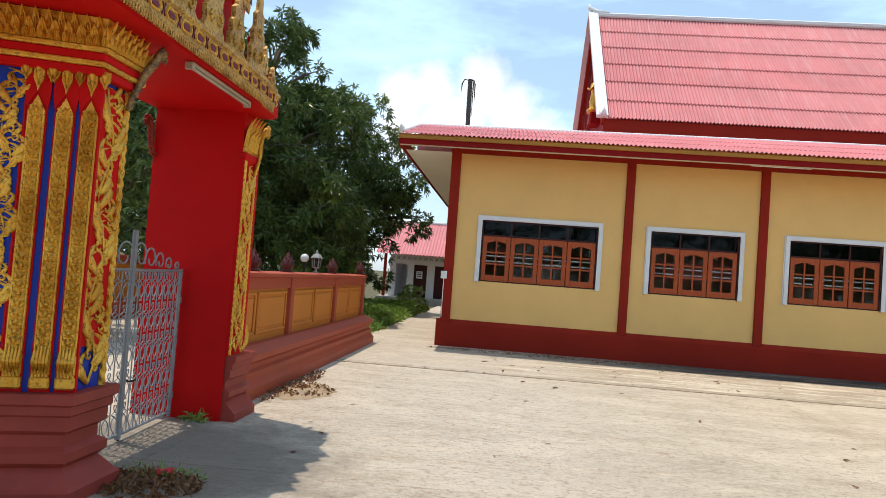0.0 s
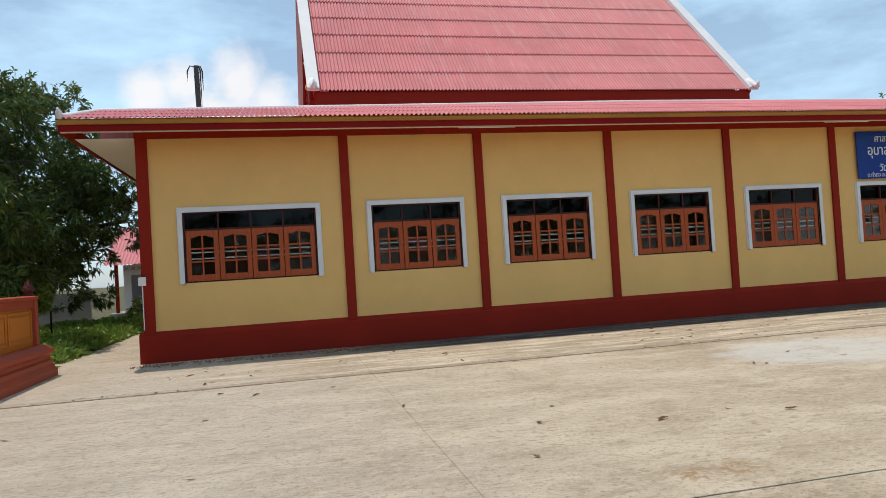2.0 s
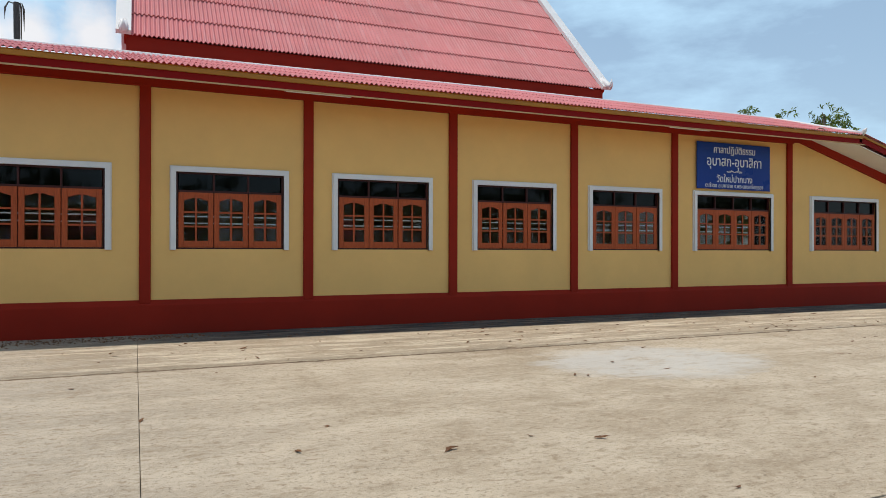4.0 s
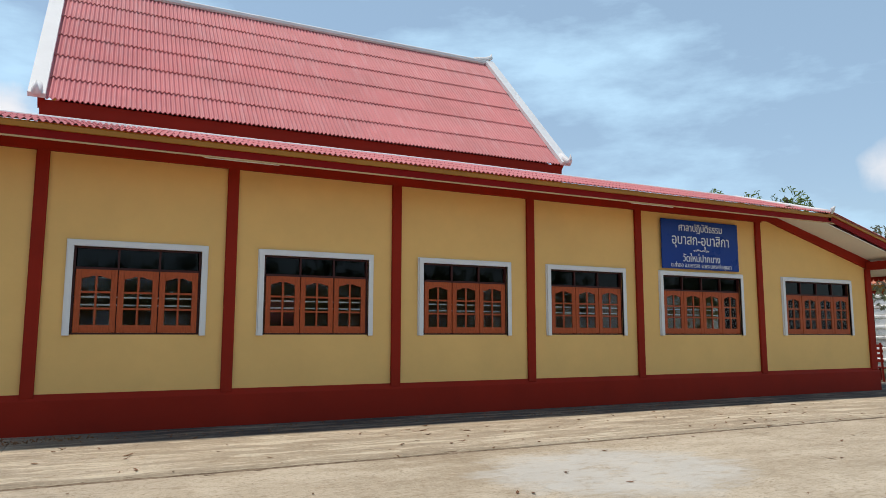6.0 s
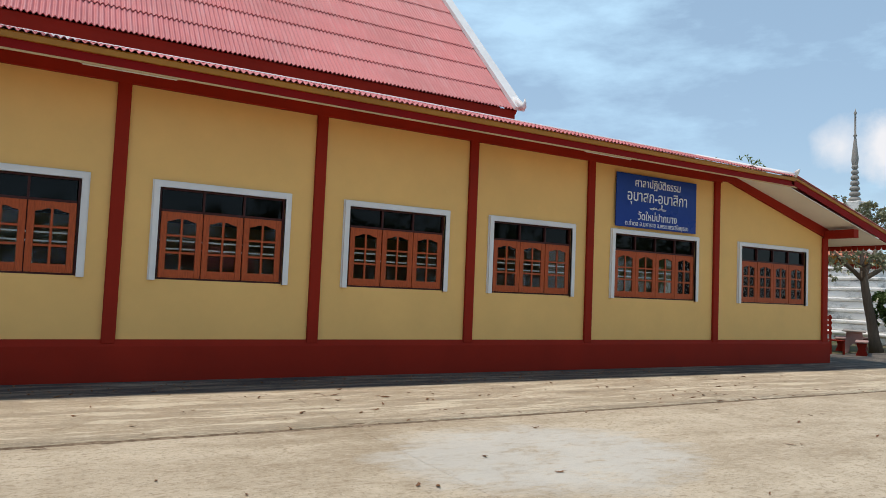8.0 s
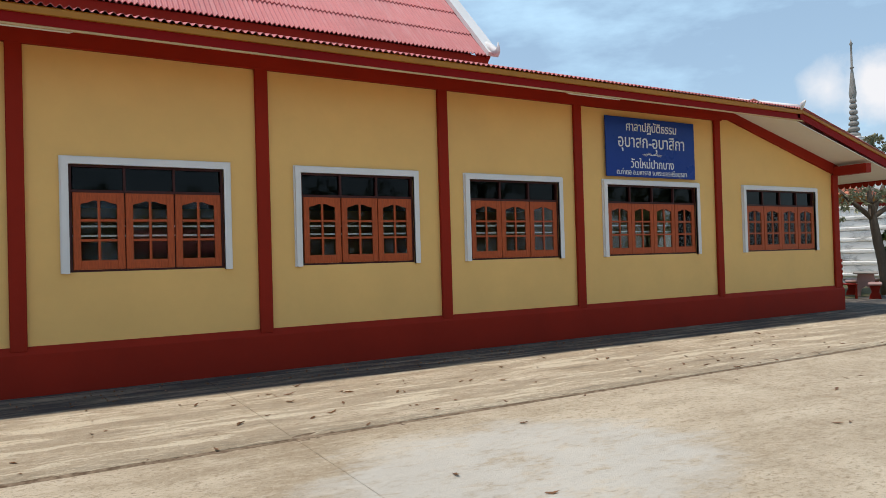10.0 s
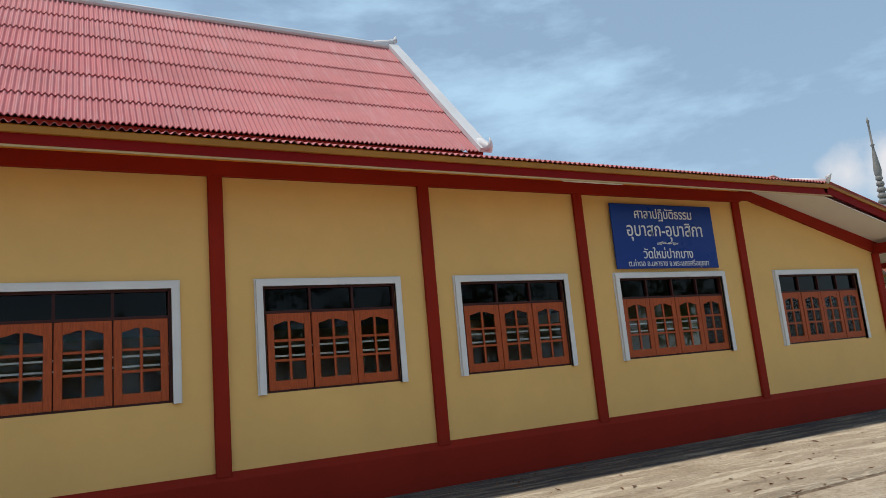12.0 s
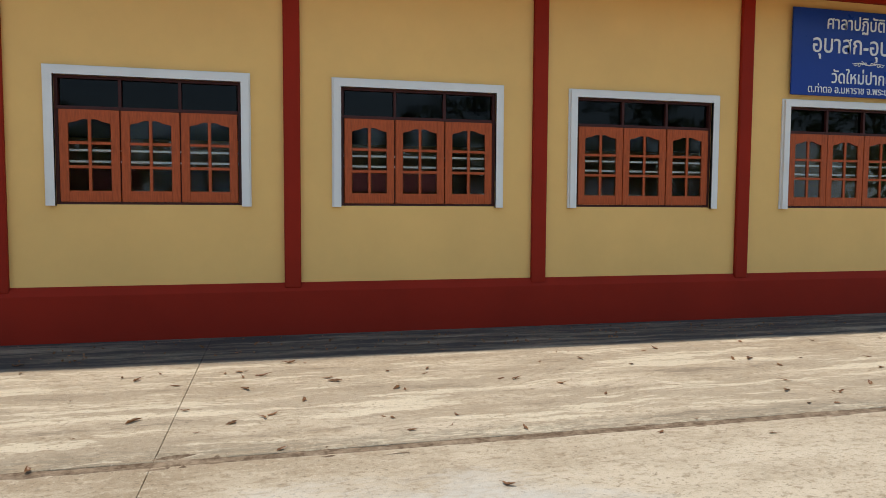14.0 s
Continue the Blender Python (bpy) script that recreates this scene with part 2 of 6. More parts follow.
def mat_wood(name, color):
    n = Nodes(name)
    g = n.noise(9, 6, 0.65, (6, 6, 0.7))
    col = n.mix(n.ramp(g, (0.35, 0), (0.65, 1)), tuple(c * 0.72 for c in color), tuple(min(1, c * 1.15) for c in color))
    rnd = n.add("ShaderNodeObjectInfo").outputs["Random"]
    col = n.mix(n.calc("MULTIPLY", rnd, 0.15), col, tuple(c * 0.6 for c in color))
    return n.done(col, 0.48, 0, g, 0.2, 0.002, 0.25)


def mat_glass(name, tint, rough=0.02, ior=1.5):
    n = Nodes(name)
    t = n.t
    tr = t.nodes.new("ShaderNodeBsdfTransparent")
    tr.inputs[0].default_value = (*tint, 1)
    gl = t.nodes.new("ShaderNodeBsdfGlossy")
    gl.inputs["Roughness"].default_value = rough
    fr = n.add("ShaderNodeFresnel", IOR=ior)
    mx = t.nodes.new("ShaderNodeMixShader")
    t.links.new(fr.outputs[0], mx.inputs[0])
    t.links.new(tr.outputs[0], mx.inputs[1])
    t.links.new(gl.outputs[0], mx.inputs[2])
    t.links.new(mx.outputs[0], t.nodes["Material Output"].inputs["Surface"])
    return n.mat


def mat_gold(name="gilded_stucco"):
    n = Nodes(name)
    fine = n.noise(38, 5, 0.65)
    big = n.noise(3.0, 5, 0.6)
    col = n.mix(n.ramp(big, (0.35, 0), (0.7, 1)), (0.64, 0.29, 0.02), (1.0, 0.60, 0.085))
    col = n.mix(n.ramp(fine, (0.34, 0.7), (0.46, 0)), col, (0.16, 0.06, 0.012))
    return n.done(col, 0.32, 0.5, fine, 1.0, 0.009, 0.5)


def mat_leaf(name, a, b):
    n = Nodes(name)
    isl = n.add("ShaderNodeNewGeometry").outputs["Random Per Island"]
    col = n.mix(n.calc("ADD", n.calc("MULTIPLY", isl, 0.7), n.calc("MULTIPLY", n.noise(0.35, 3), 0.5)), a, b)
    m = n.done(col, 0.38, 0, None, spec=0.45)
    n.b.inputs["Transmission Weight"].default_value = 0.0
    tl = n.t.nodes.new("ShaderNodeBsdfTranslucent")
    n.t.links.new(col, tl.inputs["Color"])
    mx = n.t.nodes.new("ShaderNodeMixShader")
    mx.inputs[0].default_value = 0.16
    n.t.links.new(n.b.outputs[0], mx.inputs[1])
    n.t.links.new(tl.outputs[0], mx.inputs[2])
    n.t.links.new(mx.outputs[0], n.t.nodes["Material Output"].inputs["Surface"])
    return m


def mat_bark(name="bark", color=(0.13, 0.1, 0.075)):
    n = Nodes(name)
    g = n.noise(7, 6, 0.7, (3, 3, 0.6))
    col = n.mix(g, tuple(c * 0.5 for c in color), tuple(c * 1.5 for c in color))
    return n.done(col, 0.85, 0, g, 0.9, 0.02, 0.2)


def mat_soil():
    n = Nodes("earth_and_grass")
    g = n.noise(0.5, 7, 0.7)
    col = n.mix(n.ramp(g, (0.42, 0), (0.58, 1)), (0.16, 0.12, 0.075), (0.075, 0.10, 0.03))
    col = n.mix(n.noise(30, 4), col, (0.1, 0.085, 0.05))
    return n.done(col, 0.95, 0, n.noise(12, 5), 0.6, 0.03, 0.15)


def mat_weathered_white():
    n = Nodes("weathered_whitewash")
    g = n.noise(1.2, 8, 0.72, (1, 1, 2.2))
    col = n.mix(n.ramp(g, (0.5, 0), (0.7, 0.8)), (0.74, 0.73, 0.70), (0.10, 0.095, 0.085))
    return n.done(col, 0.85, 0, n.noise(9, 5), 0.6, 0.02, 0.2)


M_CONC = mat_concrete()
n_mortar = Nodes("crumbling_mortar")
M_MORTAR = n_mortar.done(n_mortar.mix(n_mortar.ramp(n_mortar.noise(9, 7, 0.75), (0.4, 0), (0.62, 1)), (0.11, 0.072, 0.045), (0.30, 0.225, 0.155)), 0.95, 0, n_mortar.noise(60, 4), 0.8, 0.008, 0.15)
M_CREAM = painted("cream_wall_paint", (0.83, 0.506, 0.170), 0.62, 0.07, 90, spec=0.35)
M_RED = painted("oxide_red_paint", (0.29, 0.021, 0.010), 0.65, 0.14, spec=0.1)
M_FASCIA = painted("fascia_crimson_paint", (0.25, 0.008, 0.007), 0.6, 0.12, spec=0.1)
M_EAVESOFFIT = painted("eave_soffit_bounce", (0.86, 0.36, 0.04), 0.6, 0.1)
M_GOLDBOARD = painted("ochre_eave_board", (0.42, 0.17, 0.026), 0.5, 0.2)
M_WHITE = painted("white_trim_paint", (0.75, 0.75, 0.74), 0.5, 0.08, 70)
M_BARS = painted("bright_white_enamel", (0.88, 0.88, 0.87), 0.35, 0.04)
M_SOFFIT = painted("soffit_board_white", (0.80, 0.77, 0.70), 0.7, 0.06)
M_ROOF = mat_corrugated("pink_red_roof_sheet", (0.545, 0.155, 0.162))
M_ROOF_ORANGE = mat_corrugated("orange_clay_roof", (0.60, 0.20, 0.10))
M_WOOD = mat_wood("orange_stained_wood", (0.42, 0.080, 0.022))
M_DARKFRAME = mat_wood("dark_red_window_frame", (0.055, 0.012, 0.010))
M_GLASS = mat_glass("window_glass", (0.87, 0.88, 0.87), 0.01, 1.34)
M_SMOKED = mat_glass("smoked_glass", (0.08, 0.085, 0.09), 0.03, 1.3)
M_GOLD = mat_gold()
def mat_tarnish():
    n = Nodes("tarnished_gilding")
    fine = n.noise(24, 6, 0.7)
    col = n.mix(n.ramp(fine, (0.4, 0), (0.62, 1)), (0.10, 0.065, 0.045), (0.40, 0.24, 0.08))
    return n.done(col, 0.55, 0.2, fine, 0.7, 0.008, 0.4)


M_TARNISH = mat_tarnish()


def mat_old_gold():
    n = Nodes("weathered_gilding")
    fine = n.noise(42, 6, 0.7)
    big = n.noise(6, 4, 0.6)
    col = n.mix(n.ramp(big, (0.35, 0), (0.65, 1)), (0.46, 0.235, 0.035), (0.76, 0.46, 0.10))
    col = n.mix(n.ramp(fine, (0.40, 0.8), (0.50, 0)), col, (0.11, 0.05, 0.015))
    return n.done(col, 0.45, 0.3, fine, 0.9, 0.012, 0.5)


M_OLDGOLD = mat_old_gold()
M_GATERED = painted("gate_scarlet_paint", (0.60, 0.006, 0.006), 0.6, 0.16, spec=0.12)
M_GATEBLUE = painted("gate_blue_paint", (0.011, 0.045, 0.38), 0.5, 0.25)
M_FENCE = painted("fence_terracotta_paint", (0.41, 0.076, 0.038), 0.55, 0.16)
M_PANEL = painted("fence_orange_paint", (0.60, 0.20, 0.032), 0.55, 0.14)
M_PEDESTAL = painted("pedestal_maroon_paint", (0.33, 0.052, 0.036), 0.55, 0.4)
M_SILVER = painted("silver_gate_paint", (0.30, 0.295, 0.29), 0.4, 0.25, 90)
M_LEAF = mat_leaf("mango_leaf", (0.018, 0.045, 0.012), (0.135, 0.20, 0.045))
M_LEAF_YELLOW = mat_leaf("young_leaf", (0.09, 0.15, 0.025), (0.22, 0.28, 0.05))
M_LEAF_PALE = mat_leaf("dusty_leaf", (0.12, 0.14, 0.07), (0.26, 0.27, 0.16))
M_WEED = mat_leaf("weed_leaf", (0.12, 0.23, 0.035), (0.28, 0.40, 0.08))
M_BARK = mat_bark()
M_SOIL = mat_soil()
M_WHITEWASH = mat_weathered_white()
M_SIGNBLUE = painted("sign_blue_enamel", (0.010, 0.045, 0.26), 0.3, 0.06)
M_LETTER = painted("sign_letter_white", (0.78, 0.79, 0.80), 0.4, 0.05)
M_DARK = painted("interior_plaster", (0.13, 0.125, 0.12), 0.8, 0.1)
M_BLACK = painted("black_rubber", (0.02, 0.02, 0.02), 0.6, 0.2)
M_LAMP = painted("lamp_enamel", (0.78, 0.77, 0.72), 0.4, 0.05)
M_DUSTY = painted("dusty_lamp_enamel", (0.46, 0.37, 0.26), 0.6, 0.2)
M_TAN = painted("tan_strip_paint", (0.62, 0.45, 0.25), 0.6, 0.15)
M_MAROON = painted("deep_maroon_inlay", (0.16, 0.02, 0.035), 0.4, 0.2)
M_DRYLEAF = mat_leaf("dry_leaf", (0.085, 0.037, 0.017), (0.29, 0.135, 0.055))
M_GREY = painted("grey_stone", (0.36, 0.34, 0.31), 0.8, 0.3)
M_STONE_PINK = painted("terrazzo_pinkish", (0.48, 0.30, 0.27), 0.6, 0.3)


# ---- building blocks ----
def mesh_of(bm, name, mat, smooth=False):
    me = bpy.data.meshes.new(name)
    bmesh.ops.recalc_face_normals(bm, faces=bm.faces)
    bm.to_mesh(me)
    bm.free()
    me.materials.append(mat)
    if smooth:
        me.polygons.foreach_set("use_smooth", [True] * len(me.polygons))
    return me


def part(name, bm, material, parent=None, label="", smooth=False):
    ob = new(name, mesh_of(bm, name, material, smooth) if isinstance(bm, bmesh.types.BMesh) else bm)
    ob.parent = parent
    return tagged(ob, label)


def thing(name, label, category, at=(0, 0, 0), turn=0.0, group="", kind=""):
    ob = new(name)
    ob.empty_display_size = 0.1
    ob.matrix_basis = pose(*at, 0, 0, turn)
    return tagged(ob, label, category, group, kind)


def box(bm, x0, x1, y0, y1, z0, z1, bevel=0.0):
    r = bmesh.ops.create_cube(bm, size=1.0)
    vs = r["verts"]
    for v in vs:
        v.co = Vector(((x0 + x1) / 2 + v.co.x * (x1 - x0), (y0 + y1) / 2 + v.co.y * (y1 - y0), (z0 + z1) / 2 + v.co.z * (z1 - z0)))
    if bevel:
        es = list({e for v in vs for e in v.link_edges})
        bmesh.ops.bevel(bm, geom=es, offset=bevel, segments=1, affect="EDGES")
    return bm


def boxed(*a, bevel=0.0):
    return box(bmesh.new(), *a, bevel=bevel)


def beam(bm, a, b, wide, high, up=(0, 0, 1)):
    """A square bar from a to b."""
    a, b = Vector(a), Vector(b)
    d = (b - a).normalized()
    s = d.cross(Vector(up)).normalized() * wide / 2
    u = s.cross(d).normalized() * high / 2
    q = [bm.verts.new(p + i * s + j * u) for p in (a, b) for i, j in ((-1, -1), (1, -1), (1, 1), (-1, 1))]
    for f in ((0, 1, 2, 3), (7, 6, 5, 4), (0, 4, 5, 1), (1, 5, 6, 2), (2, 6, 7, 3), (3, 7, 4, 0)):
        bm.faces.new([q[i] for i in f])
    return bm


def tube(bm, pts, radii, sides=6, close=True):
    """A round bar along points, tapered."""
    rings = []
    n = len(pts)
    pts = [Vector(p) for p in pts]
    if isinstance(radii, (int, float)):
        radii = [radii] * n
    ref = Vector((0, 0, 1))
    for i, p in enumerate(pts):
        d = (pts[min(i + 1, n - 1)] - pts[max(i - 1, 0)]).normalized()
        s = d.cross(ref)
        if s.length < 0.05:
            s = d.cross(Vector((1, 0, 0)))
        s.normalize()
        u = s.cross(d)
        rings.append([bm.verts.new(p + radii[i] * (math.cos(k * math.tau / sides) * s + math.sin(k * math.tau / sides) * u)) for k in range(sides)])
    for a, b in zip(rings, rings[1:]):
        for k in range(sides):
            bm.faces.new((a[k], a[(k + 1) % sides], b[(k + 1) % sides], b[k]))
    if close:
        bm.faces.new(rings[0][::-1])
        bm.faces.new(rings[-1])
    return bm


def lathe(bm, profile, at=(0, 0, 0), sides=16):
    """Turned body from (radius, height) pairs."""
    c = Vector(at)
    rings = [[bm.verts.new(c + Vector((max(r, 0.001) * math.cos(k * math.tau / sides), max(r, 0.001) * math.sin(k * math.tau / sides), z))) for k in range(sides)] for r, z in profile]
    for a, b in zip(rings, rings[1:]):
        for k in range(sides):
            bm.faces.new((a[k], a[(k + 1) % sides], b[(k + 1) % sides], b[k]))
    bm.faces.new(rings[0][::-1])
    bm.faces.new(rings[-1])
    return bm


def slab_of(bm, outline, thick, place):
    """A flat outline of (u, v) given a thickness; place maps (u, v, w) to the world."""
    a = [bm.verts.new(place(u, v, 0)) for u, v in outline]
    b = [bm.verts.new(place(u, v, thick)) for u, v in outline]
    bm.faces.new(a)
    bm.faces.new(b[::-1])
    n = len(a)
    for i in range(n):
        bm.faces.new((a[i], b[i], b[(i + 1) % n], a[(i + 1) % n]))
    return bm


def moulding(bm, profile, y0, y1, x_face):
    """A stepped moulding along y: profile of (out, z), standing out towards +x from x_face."""
    pr = [(0, profile[0][1])] + list(profile) + [(0, profile[-1][1])]
    return slab_of(bm, pr, y1 - y0, lambda u, v, w: Vector((x_face + u, y0 + w, v)))


def corrugated(bm, u0, u1, v0, v1, pitch, depth, place, steps=6, rows=2, thick=0.008):
    """A wavy sheet: waves across u, runs along v; place(u, v, h) to the world."""
    n = max(2, round((u1 - u0) / pitch)) * steps
    grid = []
    for j in range(rows):
        v = v0 + (v1 - v0) * j / (rows - 1)
        grid.append([bm.verts.new(place(u0 + (u1 - u0) * i / n, v, depth * math.sin(math.tau * i / steps))) for i in range(n + 1)])
    low = [bm.verts.new(place(u0 + (u1 - u0) * i / n, v0, depth * math.sin(math.tau * i / steps) - thick)) for i in range(n + 1)]
    for a, b in zip(grid, grid[1:]):
        for i in range(n):
            bm.faces.new((a[i], a[i + 1], b[i + 1], b[i]))
    lip = [bm.verts.new(v.co) for v in grid[0]]
    for i in range(n):
        bm.faces.new((low[i], low[i + 1], lip[i + 1], lip[i]))
    return bm

# ---- ground and yard ----
bm = bmesh.new()
bmesh.ops.create_grid(bm, x_segments=24, y_segments=24, size=1500.0)
for v in bm.verts:
    v.co.z = -0.06
tagged(part("ground", bm, M_SOIL), "bare earth with sparse grass running to the horizon", "ground", kind="structure")
pavement = tagged(new("pavement"), "weathered grey concrete yard cast in large slabs", "pavement", kind="structure")
X_JOINTS = (-14.0, -7.7, -2.5, 2.72, 7.92, 13.1, 18.3, 23.5, 28.7, 36.0)
Y_JOINTS = (-14.0, -6.5, -1.0, 5.42, 11.93, 18.0)
GAPS = {5.42: 0.011, 11.93: 0.05}
for i, (xa, xb) in enumerate(zip(X_JOINTS, X_JOINTS[1:])):
    for j, (ya, yb) in enumerate(zip(Y_JOINTS, Y_JOINTS[1:])):
        south, north = (GAPS.get(e, 0.003) if xa > 2.0 or e > 10 else 0.0025 for e in (ya, yb))
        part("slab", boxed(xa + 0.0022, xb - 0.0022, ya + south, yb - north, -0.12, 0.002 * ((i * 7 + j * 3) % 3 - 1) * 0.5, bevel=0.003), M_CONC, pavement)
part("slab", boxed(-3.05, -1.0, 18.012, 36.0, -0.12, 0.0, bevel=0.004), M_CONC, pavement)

bm = bmesh.new()
rows = []
for i in range(421):
    x = -2.4 + i * 0.06
    row = []
    for j in range(7):
        y = 11.80 + j * 0.043 + 0.03 * noise.noise(Vector((x * 2.1, j, 3.0)))
        z = -0.002 - 0.0016 * abs(j - 3) + 0.014 * noise.noise(Vector((x * 2.3, j * 0.8, 0.0))) + 0.008 * noise.noise(Vector((x * 9.0, j * 2.0, 5.0)))
        row.append(bm.verts.new((x, y, z)))
    rows.append(row)
for a, b in zip(rows, rows[1:]):
    for j in range(6):
        bm.faces.new((a[j], a[j + 1], b[j + 1], b[j]))
part("joint_mortar", bm, M_MORTAR, pavement, "rough eroded mortar in the long joint")

# ---- hall: walls with seven window openings ----
FRONT, BACK = 16.0, 29.4
LEFT, RIGHT = -1.2, 23.28
# left edge, right edge, number of leaves
WINDOWS = ((-0.50, 2.31, 4), (3.25, 5.38, 3), (6.22, 8.37, 3), (9.29, 11.41, 3), (12.28, 14.45, 3), (15.44, 18.20, 4), (19.61, 22.42, 4))
SILL, HEAD, TRIM = 1.515, 3.015, 0.105
PLINTH, BEAM_LOW, BEAM_TOP = 0.61, 4.39, 4.80
hall = thing("temple_hall", "single-storey cream hall with oxide-red posts and pink corrugated roofs", "building", (0, 0, 0))


def pierced_wall(x_cuts, z_cuts, hole, slope):
    """One connected wall plate with openings; slope(x, z) may bend the top row down."""
    bm = bmesh.new()
    grid = {(i, j, k): bm.verts.new((x, FRONT + 0.15 * k, slope(x, z))) for i, x in enumerate(x_cuts) for j, z in enumerate(z_cuts) for k in (0, 1)}
    full = {(i, j) for i in range(len(x_cuts) - 1) for j in range(len(z_cuts) - 1) if not hole(x_cuts[i], x_cuts[i + 1], z_cuts[j], z_cuts[j + 1])}
    for i, j in full:
        for k in (0, 1):
            bm.faces.new([grid[p] for p in ((i, j, k), (i + 1, j, k), (i + 1, j + 1, k), (i, j + 1, k))])
        for di, dj, a, b in ((-1, 0, (i, j), (i, j + 1)), (1, 0, (i + 1, j), (i + 1, j + 1)), (0, -1, (i, j), (i + 1, j)), (0, 1, (i, j + 1), (i + 1, j + 1))):
            if (i + di, j + dj) not in full:
                bm.faces.new([grid[p] for p in ((*a, 0), (*b, 0), (*b, 1), (*a, 1))])
    for v in [v for v in bm.verts if not v.link_faces]:
        bm.verts.remove(v)
    return bm


cuts = sorted([LEFT, 18.9, RIGHT] + [e for a, b, _ in WINDOWS for e in (a + TRIM, b - TRIM)])
bm = pierced_wall(cuts, (0.0, SILL, HEAD - TRIM, 4.78),
                  lambda xa, xb, za, zb: za == SILL and any(abs(xa - a - TRIM) < 1e-6 for a, _, _ in WINDOWS),
                  lambda x, z: z if z < 4 or x <= 18.9 else 4.78 - (x - 18.9) * 0.27)
part("wall", bm, M_CREAM, hall, "cream painted front wall")
part("wall", boxed(LEFT, LEFT + 0.15, FRONT + 0.15, BACK, 0, BEAM_TOP), M_CREAM, hall)
part("wall", boxed(RIGHT - 0.15, RIGHT, FRONT + 0.15, BACK, 0, 3.4), M_CREAM, hall)
part("wall", boxed(LEFT, RIGHT, BACK, BACK + 0.15, 0, BEAM_TOP), M_CREAM, hall)
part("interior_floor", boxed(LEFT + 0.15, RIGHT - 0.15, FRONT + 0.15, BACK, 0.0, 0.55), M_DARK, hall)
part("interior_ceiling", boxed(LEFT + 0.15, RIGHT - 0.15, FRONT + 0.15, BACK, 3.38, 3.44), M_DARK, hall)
# plinth with a sloped top edge
PL = ((0.0, -0.05), (0.0, PLINTH), (0.012, PLINTH), (0.085, 0.515), (0.085, -0.05))
part("plinth", slab_of(bmesh.new(), PL, RIGHT - LEFT + 0.17, lambda u, v, w: Vector((LEFT - 0.085 + w, FRONT - u, v))), M_RED, hall, "oxide-red painted plinth")
part("plinth", slab_of(bmesh.new(), PL, BACK - FRONT, lambda u, v, w: Vector((LEFT - u, FRONT + w, v))), M_RED, hall)
part("plinth", slab_of(bmesh.new(), PL, BACK - FRONT, lambda u, v, w: Vector((RIGHT + u, FRONT + w, v))), M_RED, hall)
COLUMNS = ((-1.2, 0.22), (2.75, 0.19), (5.655, 0.19), (8.735, 0.19), (11.79, 0.19), (14.745, 0.19), (18.71, 0.19), (23.06, 0.22))
for cx, w in COLUMNS:
    top = 3.36 if cx > 23 else BEAM_LOW + 0.02
    part("column", boxed(cx, cx + w, FRONT - 0.065, FRONT - 0.002, 0.55, top, bevel=0.012), M_RED, hall)
bm = bmesh.new()
box(bm, LEFT - 0.01, 18.95, FRONT - 0.068, FRONT - 0.001, BEAM_LOW, BEAM_TOP, bevel=0.006)
part("beam", bm, M_RED, hall, "oxide-red tie beam under the eave")
bm = bmesh.new()
slab_of(bm, ((18.8, 4.42), (19.2, 4.44), (23.28, 3.33), (23.28, 3.60), (18.8, 4.82)), 0.066, lambda u, v, w: Vector((u, FRONT - 0.069 + w, v)))
part("beam", bm, M_RED, hall)

# ---- lower roof ----
EAVE_Y, EAVE_Z, CAP_Y, CAP_Z = 15.04, 4.585, 18.05, 5.51
RX0, RX1 = -2.32, 20.45


def on_front_roof(u, v, h):
    k = v / 3.29
    sag = 0.0085 * max(0.0, 11.0 - u) * k
    return Vector((u, EAVE_Y + (CAP_Y - EAVE_Y) * k - h * 0.28, EAVE_Z + (CAP_Z - EAVE_Z) * k - sag + h * 0.96))


for k in range(3):
    bm = bmesh.new()
    corrugated(bm, RX0 + 0.1, RX1, k * 1.1 - (0.12 if k else 0.0), min(3.29, (k + 1) * 1.1), 0.095, 0.019, lambda u, v, h: on_front_roof(u, v, h + 0.03 + 0.012 * k))
    part("roof_course", bm, M_ROOF, hall, smooth=True)
bm = bmesh.new()
box(bm, RX0 + 0.03, RX1, EAVE_Y + 0.035, EAVE_Y + 0.06, 4.372, 4.492)
part("fascia", bm, M_FASCIA, hall, "crimson fascia board along the eave")
part("eave_board", boxed(RX0, RX1, EAVE_Y - 0.005, EAVE_Y + 0.075, 4.492, 4.572, bevel=0.004), M_GOLDBOARD, hall, "ochre board under the roof edge")
part("eave_strip", boxed(RX0 + 0.05, RX1 + 0.3, EAVE_Y + 0.048, EAVE_Y + 0.078, 4.348, 4.372), M_TAN, hall, "tan wooden strip under the fascia")
# front soffit stays out of sight; its orange only bounces warmth onto the wall
part("soffit", boxed(RX0 + 0.05, 18.9, EAVE_Y + 0.08, FRONT - 0.07, 4.60, 4.612), M_EAVESOFFIT, hall, "unseen eave soffit, orange to warm the top of the wall")
part("soffit", boxed(RX0 + 0.05, LEFT - 0.002, FRONT, BACK + 1.0, 4.40, 4.415), M_SOFFIT, hall, "white soffit boards under the gable overhang")
part("fascia", boxed(RX0, RX0 + 0.03, EAVE_Y + 0.08, BACK + 1.0, 4.36, 4.66), M_RED, hall)
# white cap and verges
bm = bmesh.new()
tube(bm, [(x, CAP_Y, on_front_roof(x, 3.29, 0.0).z + 0.03) for x in (RX0, 4.0, 11.0, RX1)], 0.065, 8)
part("ridge_cap", bm, M_WHITE, hall, "white cement ridge capping")


